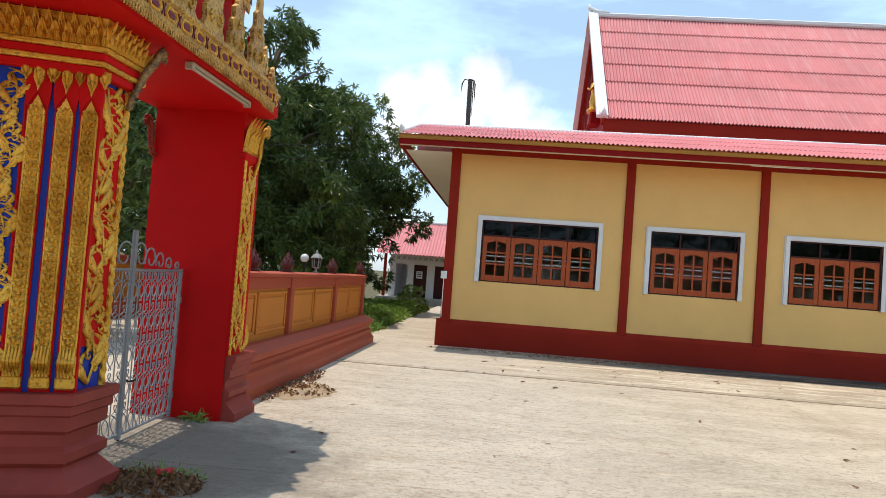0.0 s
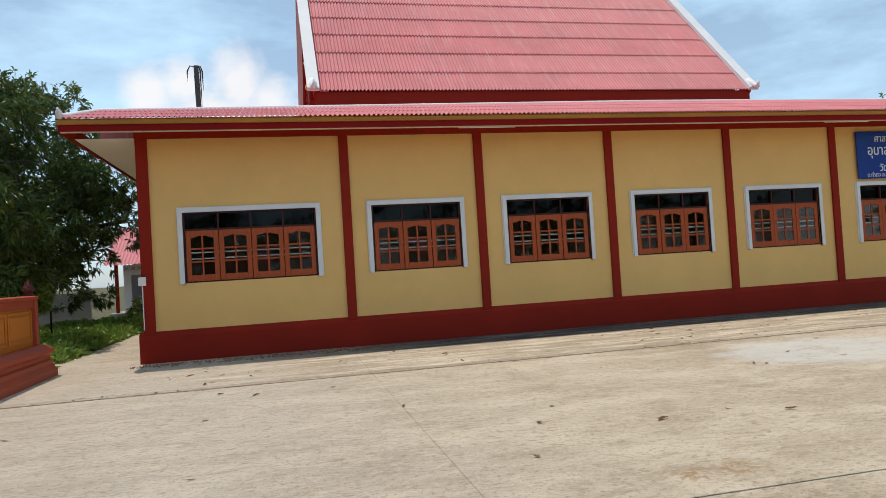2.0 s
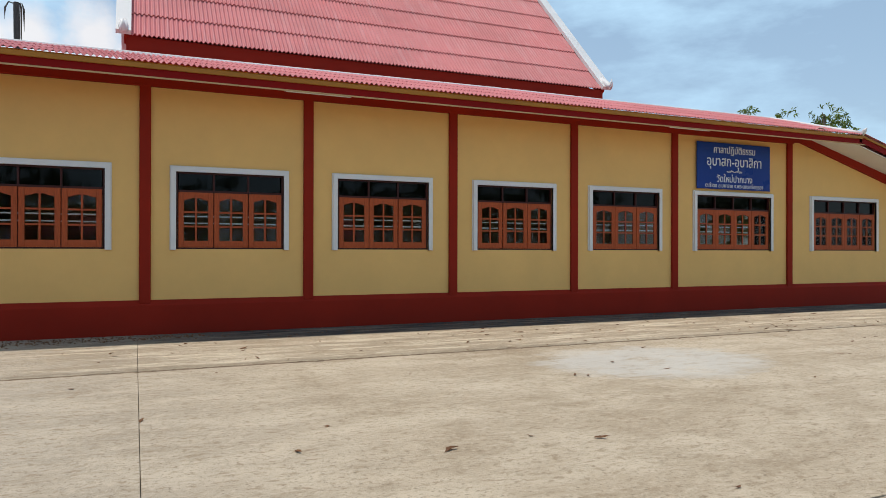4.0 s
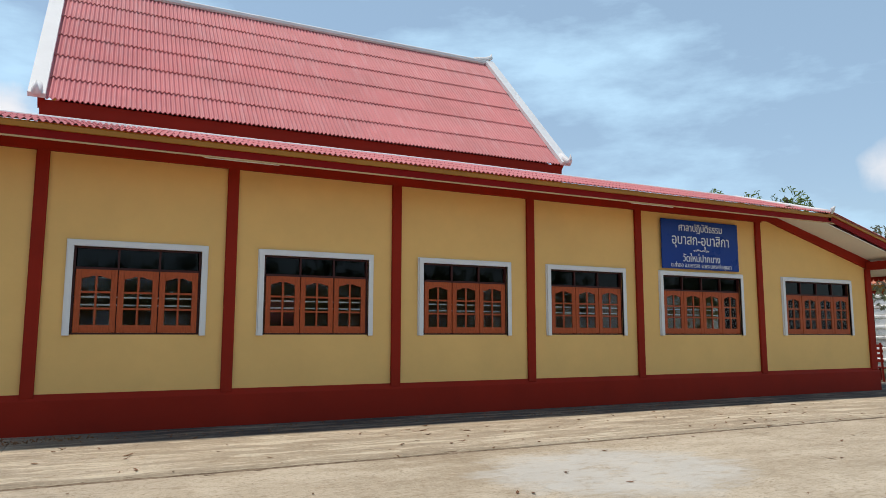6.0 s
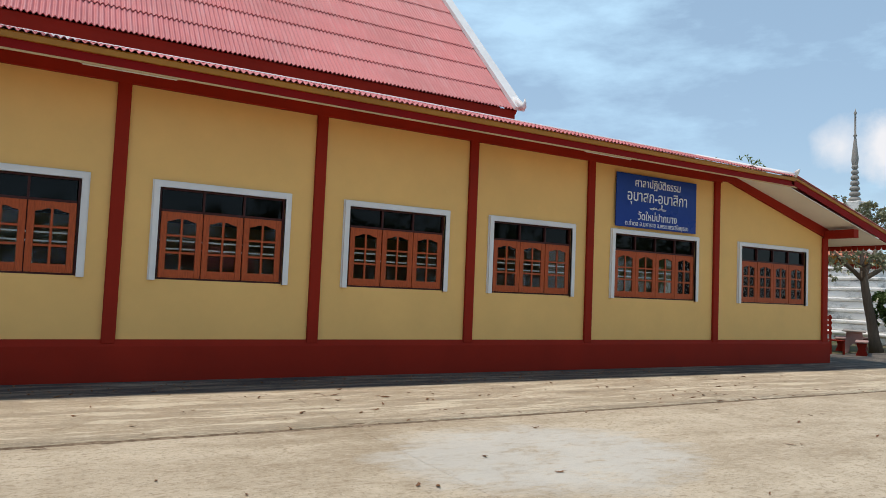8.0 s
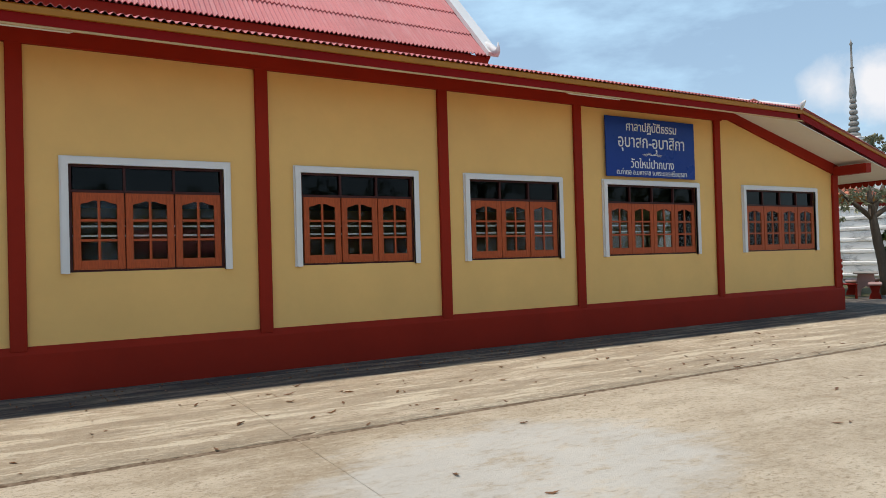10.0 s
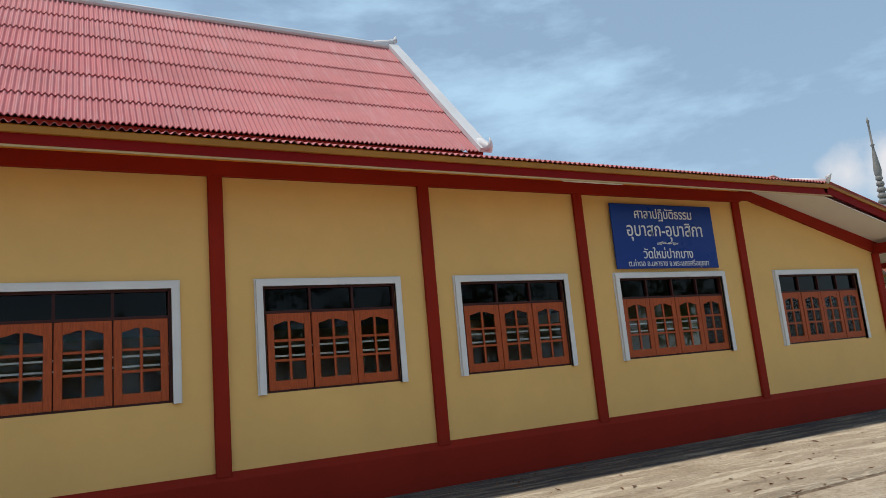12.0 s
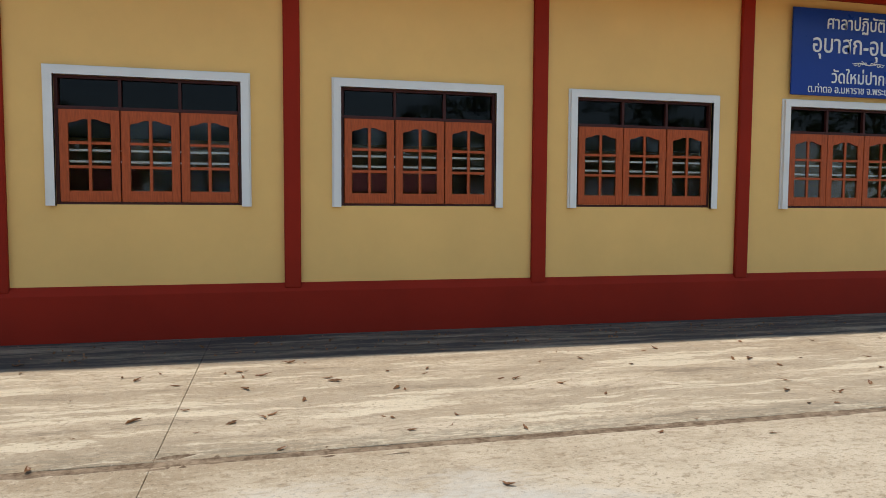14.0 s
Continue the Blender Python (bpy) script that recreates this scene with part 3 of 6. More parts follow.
def verge(x):
    bm = bmesh.new()
    pts, rad = [], []
    for k in range(9):
        v = 3.29 * (1 - k / 8)
        p = on_front_roof(x, v, 0.05)
        pts.append(p)
        rad.append(0.052)
    pts += [Vector((x, EAVE_Y - 0.02, EAVE_Z + 0.12)), Vector((x, EAVE_Y - 0.10, EAVE_Z + 0.19))]
    rad += [0.06, 0.015]
    tube(bm, pts, rad, 8)
    part("verge_cap", bm, M_WHITE, hall, "white verge capping with a curled tip", smooth=True)


verge(RX0 + 0.06)
verge(RX1)
# right-hand lean-to
LX0, LX1, LZ0, LZ1 = 20.40, 24.68, 4.645, 3.52


def on_side_roof(u, v, h):
    k = (v - LX0) / (LX1 - LX0)
    return Vector((v + h * 0.3, u, LZ0 + (LZ1 - LZ0) * k + h * 0.95))


bm = bmesh.new()
corrugated(bm, EAVE_Y + 0.02, BACK + 1, LX1, LX0, 0.095, 0.019, lambda u, v, h: on_side_roof(u, v, h + 0.04))
part("roof_course", bm, M_ROOF, hall, smooth=True)
bm = bmesh.new()
slab_of(bm, ((LX0 - 0.05, LZ0 - 0.085), (LX1, LZ1 - 0.07), (LX1, LZ1 - 0.27), (LX0 - 0.05, LZ0 - 0.225)), 0.028, lambda u, v, w: Vector((u, EAVE_Y + 0.035 + w, v)))
part("fascia", bm, M_FASCIA, hall)
bm = bmesh.new()
slab_of(bm, ((LX0 - 0.05, LZ0 - 0.02), (LX1 + 0.02, LZ1 - 0.0), (LX1 + 0.02, LZ1 - 0.07), (LX0 - 0.05, LZ0 - 0.083)), 0.06, lambda u, v, w: Vector((u, EAVE_Y + 0.012 + w, v)))
part("eave_board", bm, M_GOLDBOARD, hall)
bm = bmesh.new()
slab_of(bm, ((18.95, 4.70), (24.64, 3.24), (24.64, 3.255), (18.95, 4.715)), BACK - EAVE_Y, lambda u, v, w: Vector((u, EAVE_Y + 0.08 + w, v)))
part("soffit", bm, M_SOFFIT, hall, "sloping white soffit of the lean-to roof")
bm = bmesh.new()
box(bm, 23.06, 23.28, EAVE_Y + 0.09, FRONT - 0.07, 3.33, 3.55, bevel=0.006)
part("rafter", bm, M_RED, hall)
bm = bmesh.new()
box(bm, LX1 - 0.03, LX1, EAVE_Y + 0.07, BACK + 1, 3.22, 3.42)
part("fascia", bm, M_FASCIA, hall)
# scalloped fringe under the lean-to eave
bm = bmesh.new()
for k in range(34):
    y = EAVE_Y + 0.1 + 0.16 * k
    slab_of(bm, [(y, 3.22), (y + 0.155, 3.22)] + [(y + 0.0775 + 0.0775 * math.cos(a), 3.18 - 0.08 * math.sin(a)) for a in (0.3, 0.9, 1.57, 2.24, 2.84)], 0.012, lambda u, v, w: Vector((LX1 - 0.03 + w, u, v)))
part("fringe", bm, M_RED, hall, "scalloped red fringe board")

# ---- upper roof ----
UX0, UX1, U_EAVE_Y, U_EAVE_Z, RIDGE_Y, RIDGE_Z = 2.45, 14.83, 18.76, 6.03, 22.84, 10.31
U_LEN = math.hypot(RIDGE_Y - U_EAVE_Y, RIDGE_Z - U_EAVE_Z)
U_UP = Vector((0, (RIDGE_Y - U_EAVE_Y) / U_LEN, (RIDGE_Z - U_EAVE_Z) / U_LEN))
U_OUT = Vector((0, -U_UP.z, U_UP.y))


def on_upper(u, v, h, back=False):
    p = Vector((u, U_EAVE_Y, U_EAVE_Z)) + U_UP * v + U_OUT * h
    if back:
        p.y = 2 * RIDGE_Y - p.y
    return p


for side in (False, True):
    for k in range(6):
        bm = bmesh.new()
        lap, end = (0.0, 0.87, 1.87, 2.87, 3.87, 4.87, U_LEN)[k:k + 2]
        run = end - lap
        # each course lies on the one below it
        corrugated(bm, UX0 + 0.1, UX1 - 0.1, lap, end + (0.08 if k < 5 else 0.0), 0.095, 0.023, lambda u, v, h: on_upper(u, v, h + 0.03 + 0.029 * (1 - (v - lap) / run), side), thick=0.022)
        part("roof_course", bm, M_ROOF, hall, smooth=True)
part("fascia", boxed(UX0 + 0.05, UX1 - 0.05, U_EAVE_Y + 0.03, U_EAVE_Y + 0.08, 5.45, 6.045), M_RED, hall)
part("wall", boxed(UX0 + 0.5, UX1 - 0.5, U_EAVE_Y + 0.12, 2 * RIDGE_Y - U_EAVE_Y - 0.12, 4.7, 6.0), M_RED, hall)
part("roof_back", boxed(RX0, RX1, CAP_Y + 0.1, BACK + 1.2, 4.82, 5.3), M_ROOF, hall)


def gable_trim(x):
    """White bargeboard, front and back slope, with a curled foot."""
    for back in (False, True):
        bm = bmesh.new()
        a = [on_upper(x, v, 0.11, back) for v in (-0.05, U_LEN + 0.05)]
        beam(bm, a[0], a[1], 0.30, 0.10, (0, -U_OUT.y * (1 if not back else -1), U_OUT.z))
        part("bargeboard", bm, M_WHITE, hall, "white bargeboard on the gable edge")
        bm = bmesh.new()
        pts = [on_upper(x, v, h, back) for v, h in ((0.35, 0.12), (0.1, 0.17), (-0.08, 0.20), (-0.14, 0.26), (-0.10, 0.33), (-0.02, 0.40))]
        tube(bm, pts, [0.08, 0.10, 0.09, 0.065, 0.04, 0.01], 8)
        part("finial", bm, M_WHITE, hall, smooth=True)


gable_trim(UX0)
gable_trim(UX1)
bm = bmesh.new()
box(bm, UX0 + 0.05, UX1 - 0.05, RIDGE_Y - 0.13, RIDGE_Y + 0.13, RIDGE_Z - 0.02, RIDGE_Z + 0.14, bevel=0.04)
part("ridge_cap", bm, M_WHITE, hall)
for x, s in ((UX0, -1), (UX1, 1)):
    bm = bmesh.new()
    tube(bm, [(x - s * 0.5, RIDGE_Y, RIDGE_Z + 0.10), (x - s * 0.1, RIDGE_Y, RIDGE_Z + 0.16), (x + s * 0.12, RIDGE_Y, RIDGE_Z + 0.3), (x + s * 0.14, RIDGE_Y, RIDGE_Z + 0.42)], [0.12, 0.12, 0.07, 0.015], 8)
    part("finial", bm, M_WHITE, hall, smooth=True)
# gable ends, set back behind the bargeboards
for x in (UX0 + 0.42, UX1 - 0.42):
    bm = bmesh.new()
    slab_of(bm, ((U_EAVE_Y + 0.2, 5.4), (2 * RIDGE_Y - U_EAVE_Y - 0.2, 5.4), (2 * RIDGE_Y - U_EAVE_Y - 0.2, 6.1), (RIDGE_Y, RIDGE_Z - 0.1), (U_EAVE_Y + 0.2, 6.1)), 0.1, lambda u, v, w: Vector((x + w - 0.05, u, v)))
    part("gable", bm, M_FASCIA, hall, "crimson gable wall")
for x in (UX0 + 0.06, UX1 - 0.06):
    for back in (False, True):
        bm = bmesh.new()
        a = [on_upper(x, v, -0.09, back) for v in (0.0, U_LEN)]
        beam(bm, a[0], a[1], 0.10, 0.22, (0, U_OUT.y * (-1 if not back else 1), U_OUT.z))
        part("verge_board", bm, M_RED, hall)

# ---- windows ----
def pane_outline(x0, x1, z0, z1, arch):
    """Outline of a leaf's glazing: straight, or with the ogee head of the upper lights."""
    if not arch:
        return [(x0, z0), (x1, z0), (x1, z1), (x0, z1)]
    pts = [(x0, z0), (x1, z0)]
    lo, hi = z1 - 0.06, z1
    if arch > 0:
        head = [(1.0, 0.0), (0.95, 0.26), (0.80, 0.36), (0.58, 0.52), (0.36, 0.84), (0.17, 1.0), (0.0, 0.88)]
    else:
        head = [(1.0, 0.88), (0.83, 1.0), (0.64, 0.84), (0.42, 0.52), (0.20, 0.36), (0.05, 0.26), (0.0, 0.0)]
    return pts + [(x0 + (x1 - x0) * a, lo + (hi - lo) * b) for a, b in head]


LEAF_Z0, LEAF_Z1 = 1.545, 2.545


def leaf(parent, x0, x1, y, tilt):
    w = x1 - x0
    bm = bmesh.new()
    stile, top, bot, bar = 0.095, 0.10, 0.12, 0.032
    z0, z1 = LEAF_Z0, LEAF_Z1
    box(bm, 0.004, stile, 0, 0.038, z0, z1, bevel=0.004)
    box(bm, w - stile, w - 0.004, 0, 0.038, z0, z1, bevel=0.004)
    box(bm, stile, w - stile, 0.002, 0.036, z0, z0 + bot)
    gx0, gx1 = stile, w - stile
    mid = (gx0 + gx1) / 2
    gz0, gz1 = z0 + bot, z1 - top
    h = (gz1 - gz0) / 3
    # top rail cut to the ogee
    head = [(gx1, z1)] + [(gx0, z1)] + [(gx0, gz1 - 0.0601)] + pane_outline(gx0, mid - bar / 2, 0, gz1, -1)[2:][::-1] + pane_outline(mid + bar / 2, gx1, 0, gz1, 1)[2:][::-1]
    slab_of(bm, head, 0.034, lambda u, v, t: Vector((u, 0.002 + t, v)))
    box(bm, mid - bar / 2, mid + bar / 2, 0.004, 0.032, gz0, gz1)
    for k in (1, 2):
        box(bm, gx0, mid - bar / 2, 0.006, 0.030, gz0 + k * h - bar / 2, gz0 + k * h + bar / 2)
        box(bm, mid + bar / 2, gx1, 0.006, 0.030, gz0 + k * h - bar / 2, gz0 + k * h + bar / 2)
    lf = part("leaf", bm, M_WOOD, parent, "orange-stained wooden casement leaf")
    lf.matrix_basis = pose(x0, y, 0, 0, 0, tilt)
    for k in range(3):
        for a, b in ((gx0, mid - bar / 2), (mid + bar / 2, gx1)):
            bm = boxed(a, b, 0.017, 0.021, gz0 + k * h, gz0 + (k + 1) * h)
            pn = part("pane", bm, M_GLASS, lf)
            pn.visible_shadow = False
    return lf


rnd = random.Random(5)
for i, (a, b, n) in enumerate(WINDOWS):
    win = thing("window_%d" % (i + 1), "%d-leaf wooden casement window with dark transom lights and white surround" % n, "window", kind="structure")
    bm = bmesh.new()
    # white stepped surround: head and two jambs
    for out, d0, d1 in ((0.0, 0.0, 0.022), (0.018, 0.04, 0.060), (0.052, 0.06, 0.040), (0.070, 0.06, 0.048)):
        w = TRIM - out
        t = d1
        box(bm, a + out, a + TRIM, FRONT - t, FRONT - 0.001, SILL - 0.015, HEAD - out)
        box(bm, b - TRIM, b - out, FRONT - t, FRONT - 0.001, SILL - 0.015, HEAD - out)
        box(bm, a + TRIM, b - TRIM, FRONT - t, FRONT - 0.001, HEAD - TRIM, HEAD - out)
    part("surround", bm, M_WHITE, win, "white moulded surround")
    ia, ib, it = a + TRIM, b - TRIM, HEAD - TRIM
    bm = bmesh.new()
    box(bm, ia, ia + 0.035, FRONT + 0.005, FRONT + 0.10, SILL, it)
    box(bm, ib - 0.035, ib, FRONT + 0.005, FRONT + 0.10, SILL, it)
    box(bm, ia + 0.035, ib - 0.035, FRONT + 0.005, FRONT + 0.10, it - 0.03, it)
    box(bm, ia + 0.035, ib - 0.035, FRONT + 0.005, FRONT + 0.10, SILL, SILL + 0.028)
    box(bm, ia + 0.035, ib - 0.035, FRONT + 0.005, FRONT + 0.10, 2.548, 2.583)
    step = (ib - ia - 0.07) / n
    for k in range(1, n):
        x = ia + 0.035 + k * step
        box(bm, x - 0.016, x + 0.016, FRONT + 0.005, FRONT + 0.10, 2.583, it - 0.03)
        box(bm, x - 0.012, x + 0.012, FRONT + 0.03, FRONT + 0.10, SILL + 0.028, 2.548)
    part("window_frame", bm, M_DARKFRAME, win, "dark red window frame")
    for k in range(n):
        x = ia + 0.035 + k * step
        pn = part("transom_pane", boxed(x + 0.016, x + step - 0.016, FRONT + 0.05, FRONT + 0.055, 2.583, it - 0.03), M_SMOKED, win, "smoked transom glass")
        leaf(win, x + 0.003, x + step - 0.003, FRONT - 0.012, rnd.uniform(-1.5, 1.5) if n == 3 else rnd.uniform(-0.8, 0.8))
    bm = bmesh.new()
    for z in (2.108, 1.985):
        box(bm, ia, ib, FRONT + 0.029, FRONT + 0.041, z - 0.013, z + 0.013, bevel=0.003)
    part("grille", bm, M_BARS, win, "white painted security bars")

# ---- fence wall ----
FX = -2.9
POSTS = (7.45, 10.13, 12.82, 15.33)
fence = thing("fence_wall", "terracotta rendered boundary wall with orange panels and a stepped base", "fence")
bm = bmesh.new()
moulding(bm, ((0.31, -0.05), (0.31, 0.13), (0.27, 0.17), (0.235, 0.22), (0.235, 0.29), (0.19, 0.32), (0.19, 0.375), (0.235, 0.41), (0.265, 0.43), (0.265, 0.50), (0.10, 0.575)), 7.62, 15.42, FX)
part("base_moulding", bm, M_FENCE, fence, "terracotta stepped base")
part("wall", boxed(FX - 0.18, FX - 0.03, 7.3, 15.3, -0.05, 1.38), M_PANEL, fence, "orange painted wall panel")
bm = bmesh.new()
moulding(bm, ((0.01, 1.24), (0.012, 1.38), (0.06, 1.40), (0.06, 1.445), (0.0, 1.465)), 7.3, 15.38, FX)
box(bm, FX - 0.24, FX, 7.3, 15.38, 1.381, 1.464)
part("coping", bm, M_FENCE, fence, "terracotta coping")
for y in POSTS:
    part("post", boxed(FX - 0.2, FX + 0.035, y - 0.075, y + 0.075, 0.56, 1.39, bevel=0.008), M_FENCE, fence)
for ya, yb in zip(POSTS, POSTS[1:]):
    mid = (ya + yb) / 2
    for a, b in ((ya + 0.13, mid - 0.04), (mid + 0.04, yb - 0.13)):
        bm = bmesh.new()
        for (p, q, r, s) in ((a, b, 0.66, 0.70), (a, b, 1.16, 1.20), (a, a + 0.04, 0.70, 1.16), (b - 0.04, b, 0.70, 1.16)):
            box(bm, FX - 0.03, FX - 0.008, p, q, r, s, bevel=0.006)
        box(bm, FX - 0.03, FX - 0.016, a + 0.075, b - 0.075, 0.735, 1.125, bevel=0.008)
        part("panel_moulding", bm, M_PANEL, fence)
bm = bmesh.new()
lathe(bm, ((0.085, 0), (0.09, 0.03), (0.06, 0.045), (0.075, 0.07), (0.10, 0.11), (0.092, 0.15), (0.065, 0.20), (0.03, 0.25), (0.008, 0.30)), sides=12)
for k in range(22):
    a, z = k * 2.4, 0.06 + 0.009 * k
    r = 0.1 if z < 0.13 else 0.1 - (z - 0.13) * 0.6
    c = Vector((r * math.cos(a), r * math.sin(a), z))
    o = Vector((math.cos(a), math.sin(a), 0))
    s = Vector((-o.y, o.x, 0)) * 0.02
    q = [bm.verts.new(p) for p in (c - s, c + s, c + o * 0.02 + Vector((0, 0, 0.045)), c + o * 0.012)]
    bm.faces.new((q[0], q[1], q[2]))
    bm.faces.new((q[1], q[3], q[2]))
M_FINIAL = painted("finial_dark_glaze", (0.10, 0.028, 0.024), 0.35, 0.3)
bud = thing("fence_finial", "dark red lotus-bud finial on the fence coping", "finial", (FX - 0.09, 8.75, 1.464), group="fence finials")
part("bud", bm, M_FINIAL, bud)
for y in POSTS[1:]:
    copy_thing(bud, pose(FX - 0.09, y + 0.02, 1.464))
lantern = thing("lantern", "grey metal garden lantern with glass sides on the fence coping", "lamp", (FX - 0.06, 11.6, 1.464), 12)
bm = lathe(bmesh.new(), ((0.045, 0), (0.05, 0.015), (0.018, 0.03), (0.016, 0.07), (0.06, 0.09), (0.065, 0.10)), sides=10)
part("base", bm, M_SILVER, lantern)
bm = lathe(bmesh.new(), ((0.058, 0.10), (0.078, 0.25)), sides=6)
part("glass", bm, mat_glass("lantern_glass", (0.75, 0.75, 0.7), 0.15), lantern)
bm = bmesh.new()
for k in range(6):
    a = k * math.tau / 6
    tube(bm, [(0.06 * math.cos(a), 0.06 * math.sin(a), 0.10), (0.08 * math.cos(a), 0.08 * math.sin(a), 0.25)], 0.006, 4)
lathe(bm, ((0.10, 0.25), (0.095, 0.265), (0.05, 0.315), (0.02, 0.33), (0.018, 0.36), (0.004, 0.39)), sides=6)
part("cage", bm, M_SILVER, lantern)
M_OPAL = painted("opal_glass", (0.60, 0.60, 0.58), 0.25, 0.03)
globe = thing("globe_lamp", "white opal globe lamp on a dark post", "lamp", (-3.75, 13.6, -0.06), group="globe lamps")
part("post", lathe(bmesh.new(), ((0.06, 0), (0.06, 0.04), (0.025, 0.06), (0.025, 1.66), (0.05, 1.68), (0.05, 1.70)), sides=8), M_BLACK, globe)
part("globe", lathe(bmesh.new(), [(0.085 * math.sin(a * math.pi / 10), 1.78 - 0.085 * math.cos(a * math.pi / 10)) for a in range(11)], sides=14), M_OPAL, globe, "white opal globe", smooth=True)
copy_thing(globe, pose(-4.75, 22.4, -0.12))

# ---- ornate gate ----
gate = thing("temple_gate", "scarlet and blue temple gateway with gilded stucco ornament", "gate")
JY = 6.86
# right-hand jamb
bm = bmesh.new()
box(bm, -3.42, -2.50, JY, 7.30, -0.05, 3.06)
part("jamb", bm, M_GATERED, gate, "scarlet painted jamb")
PED = ((0.055, -0.05), (0.055, 0.08), (0.03, 0.10), (-0.02, 0.16), (-0.055, 0.20), (-0.015, 0.235), (-0.015, 0.29), (-0.065, 0.32), (-0.065, 0.39), (-0.025, 0.42), (-0.025, 0.50), (-0.005, 0.515), (-0.005, 0.565), (0.02, 0.58), (0.02, 0.64))

bm = bmesh.new()
slab_of(bm, [(0.02, -0.05)] + [(0.12 + o, z) for o, z in PED] + [(0.02, 0.64)], 0.56, lambda u, v, w: Vector((-2.535 + u, JY + 0.015 + w, v)))
part("pedestal", bm, M_PEDESTAL, gate, "maroon stepped pedestal")
GX = -2.47


def flame(bm, y, z, size, lean, x=GX, depth=0.035):
    """One curling flame of stucco relief, flat against a face that looks to +x: a full belly and a hooked tip."""
    n = 12
    pts, rad = [], []
    for k in range(n + 1):
        t = k / n
        pts.append(Vector((x + depth * 0.4 * math.sin(math.pi * min(1, t + 0.2)), y + lean * size * (0.42 * math.sin(t * 2.9) - 0.55 * t**4), z + size * (t - 0.10 * t**5))))
        rad.append(size * 0.16 * (1 - t) ** 0.8 * min(1.0, 0.35 + 2.6 * t) + 0.0015)
    tube(bm, pts, rad, 8)


def scroll(bm, y, z, r, spin, x=GX, thick=0.016):
    pts, rad = [], []
    for k in range(15):
        t = k / 14
        a = spin * (t * 4.6)
        q = r * (1 - 0.75 * t)
        pts.append(Vector((x + 0.02, y + q * math.sin(a), z + q * math.cos(a))))
        rad.append(thick * (1 - 0.55 * t))
    tube(bm, pts, rad, 6)


def kranok_panel(y0, y1, z0, z1, x, seed):
    """A climbing vine of flames filling a strip."""
    rg = random.Random(seed)
    bm = bmesh.new()
    mid, w = (y0 + y1) / 2, (y1 - y0)
    n = int((z1 - z0) / 0.05)
    stem = [Vector((x + 0.012, mid + 0.22 * w * math.sin(k * 0.05 / (w * 1.35) * math.pi), z0 + k * 0.05)) for k in range(n + 1)]
    tube(bm, stem, [w * 0.045] * (n + 1), 8)
    for side, z in ((1, z0 + 0.02), (-1, z0 + 0.02 + w * 0.34)):
        while z < z1 - w * 0.6:
            bend = mid + 0.22 * w * math.sin((z - z0) / (w * 1.35) * math.pi)
            flame(bm, bend - side * w * 0.05, z, w * rg.uniform(0.95, 1.15), -side * 0.9, x)
            flame(bm, bend - side * w * 0.22, z + w * 0.10, w * rg.uniform(0.55, 0.7), -side, x)
            flame(bm, bend + side * w * 0.10, z + w * 0.45, w * rg.uniform(0.6, 0.75), side, x)
            scroll(bm, bend + side * w * 0.20, z + w * 0.35, w * 0.17, side, x, w * 0.06)
            z += w * 0.68
            side = -side
    for v in bm.verts:
        v.co.x = x + (v.co.x - x) * 0.6
    return bm


def rope(y, z0, z1, x, r=0.018):
    """A twisted two-strand gilt cord in one piece."""
    bm = bmesh.new()
    n, m = int((z1 - z0) / (r * 0.55)), 12
    rings = []
    for k in range(n + 1):
        z = z0 + k * (z1 - z0) / n
        ring = []
        for i in range(m):
            a = i * math.tau / m
            q = r * (0.72 + 0.42 * abs(math.cos(a + z * 0.95 / r)))
            ring.append(bm.verts.new((x + q * math.cos(a), y + q * math.sin(a), z)))
        rings.append(ring)
    for p, q in zip(rings, rings[1:]):
        for i in range(m):
            bm.faces.new((p[i], p[(i + 1) % m], q[(i + 1) % m], q[i]))
    return bm


def petal_mesh(h, w, out):
    """One pointed lotus petal: broad belly, hooked tip, raised midrib; it looks to +x."""
    bm = bmesh.new()
    prof = ((0.0, 0.36, 0.0), (0.18, 0.46, 0.10), (0.40, 0.50, 0.22), (0.60, 0.42, 0.34), (0.78, 0.25, 0.55), (0.90, 0.12, 0.80), (1.0, 0.01, 1.1))
    rows = []
    for t, half, o in prof:
        x = out * o
        row = [(x - 0.012, -half * w), (x + 0.006, -half * w * 0.72), (x + 0.001, -half * w * 0.30), (x + 0.018 * (1 - 0.6 * t), 0.0), (x + 0.001, half * w * 0.30), (x + 0.006, half * w * 0.72), (x - 0.012, half * w), (x - 0.03 * (1 - t) - 0.006, 0.0)]
        rows.append([bm.verts.new((px, py, t * h)) for px, py in row])
    for p, q in zip(rows, rows[1:]):
        for k in range(8):
            bm.faces.new((p[k], p[(k + 1) % 8], q[(k + 1) % 8], q[k]))
    bm.faces.new(rows[-1])
    bm.faces.new(rows[0][::-1])
    return mesh_of(bm, "petal", M_GOLD)


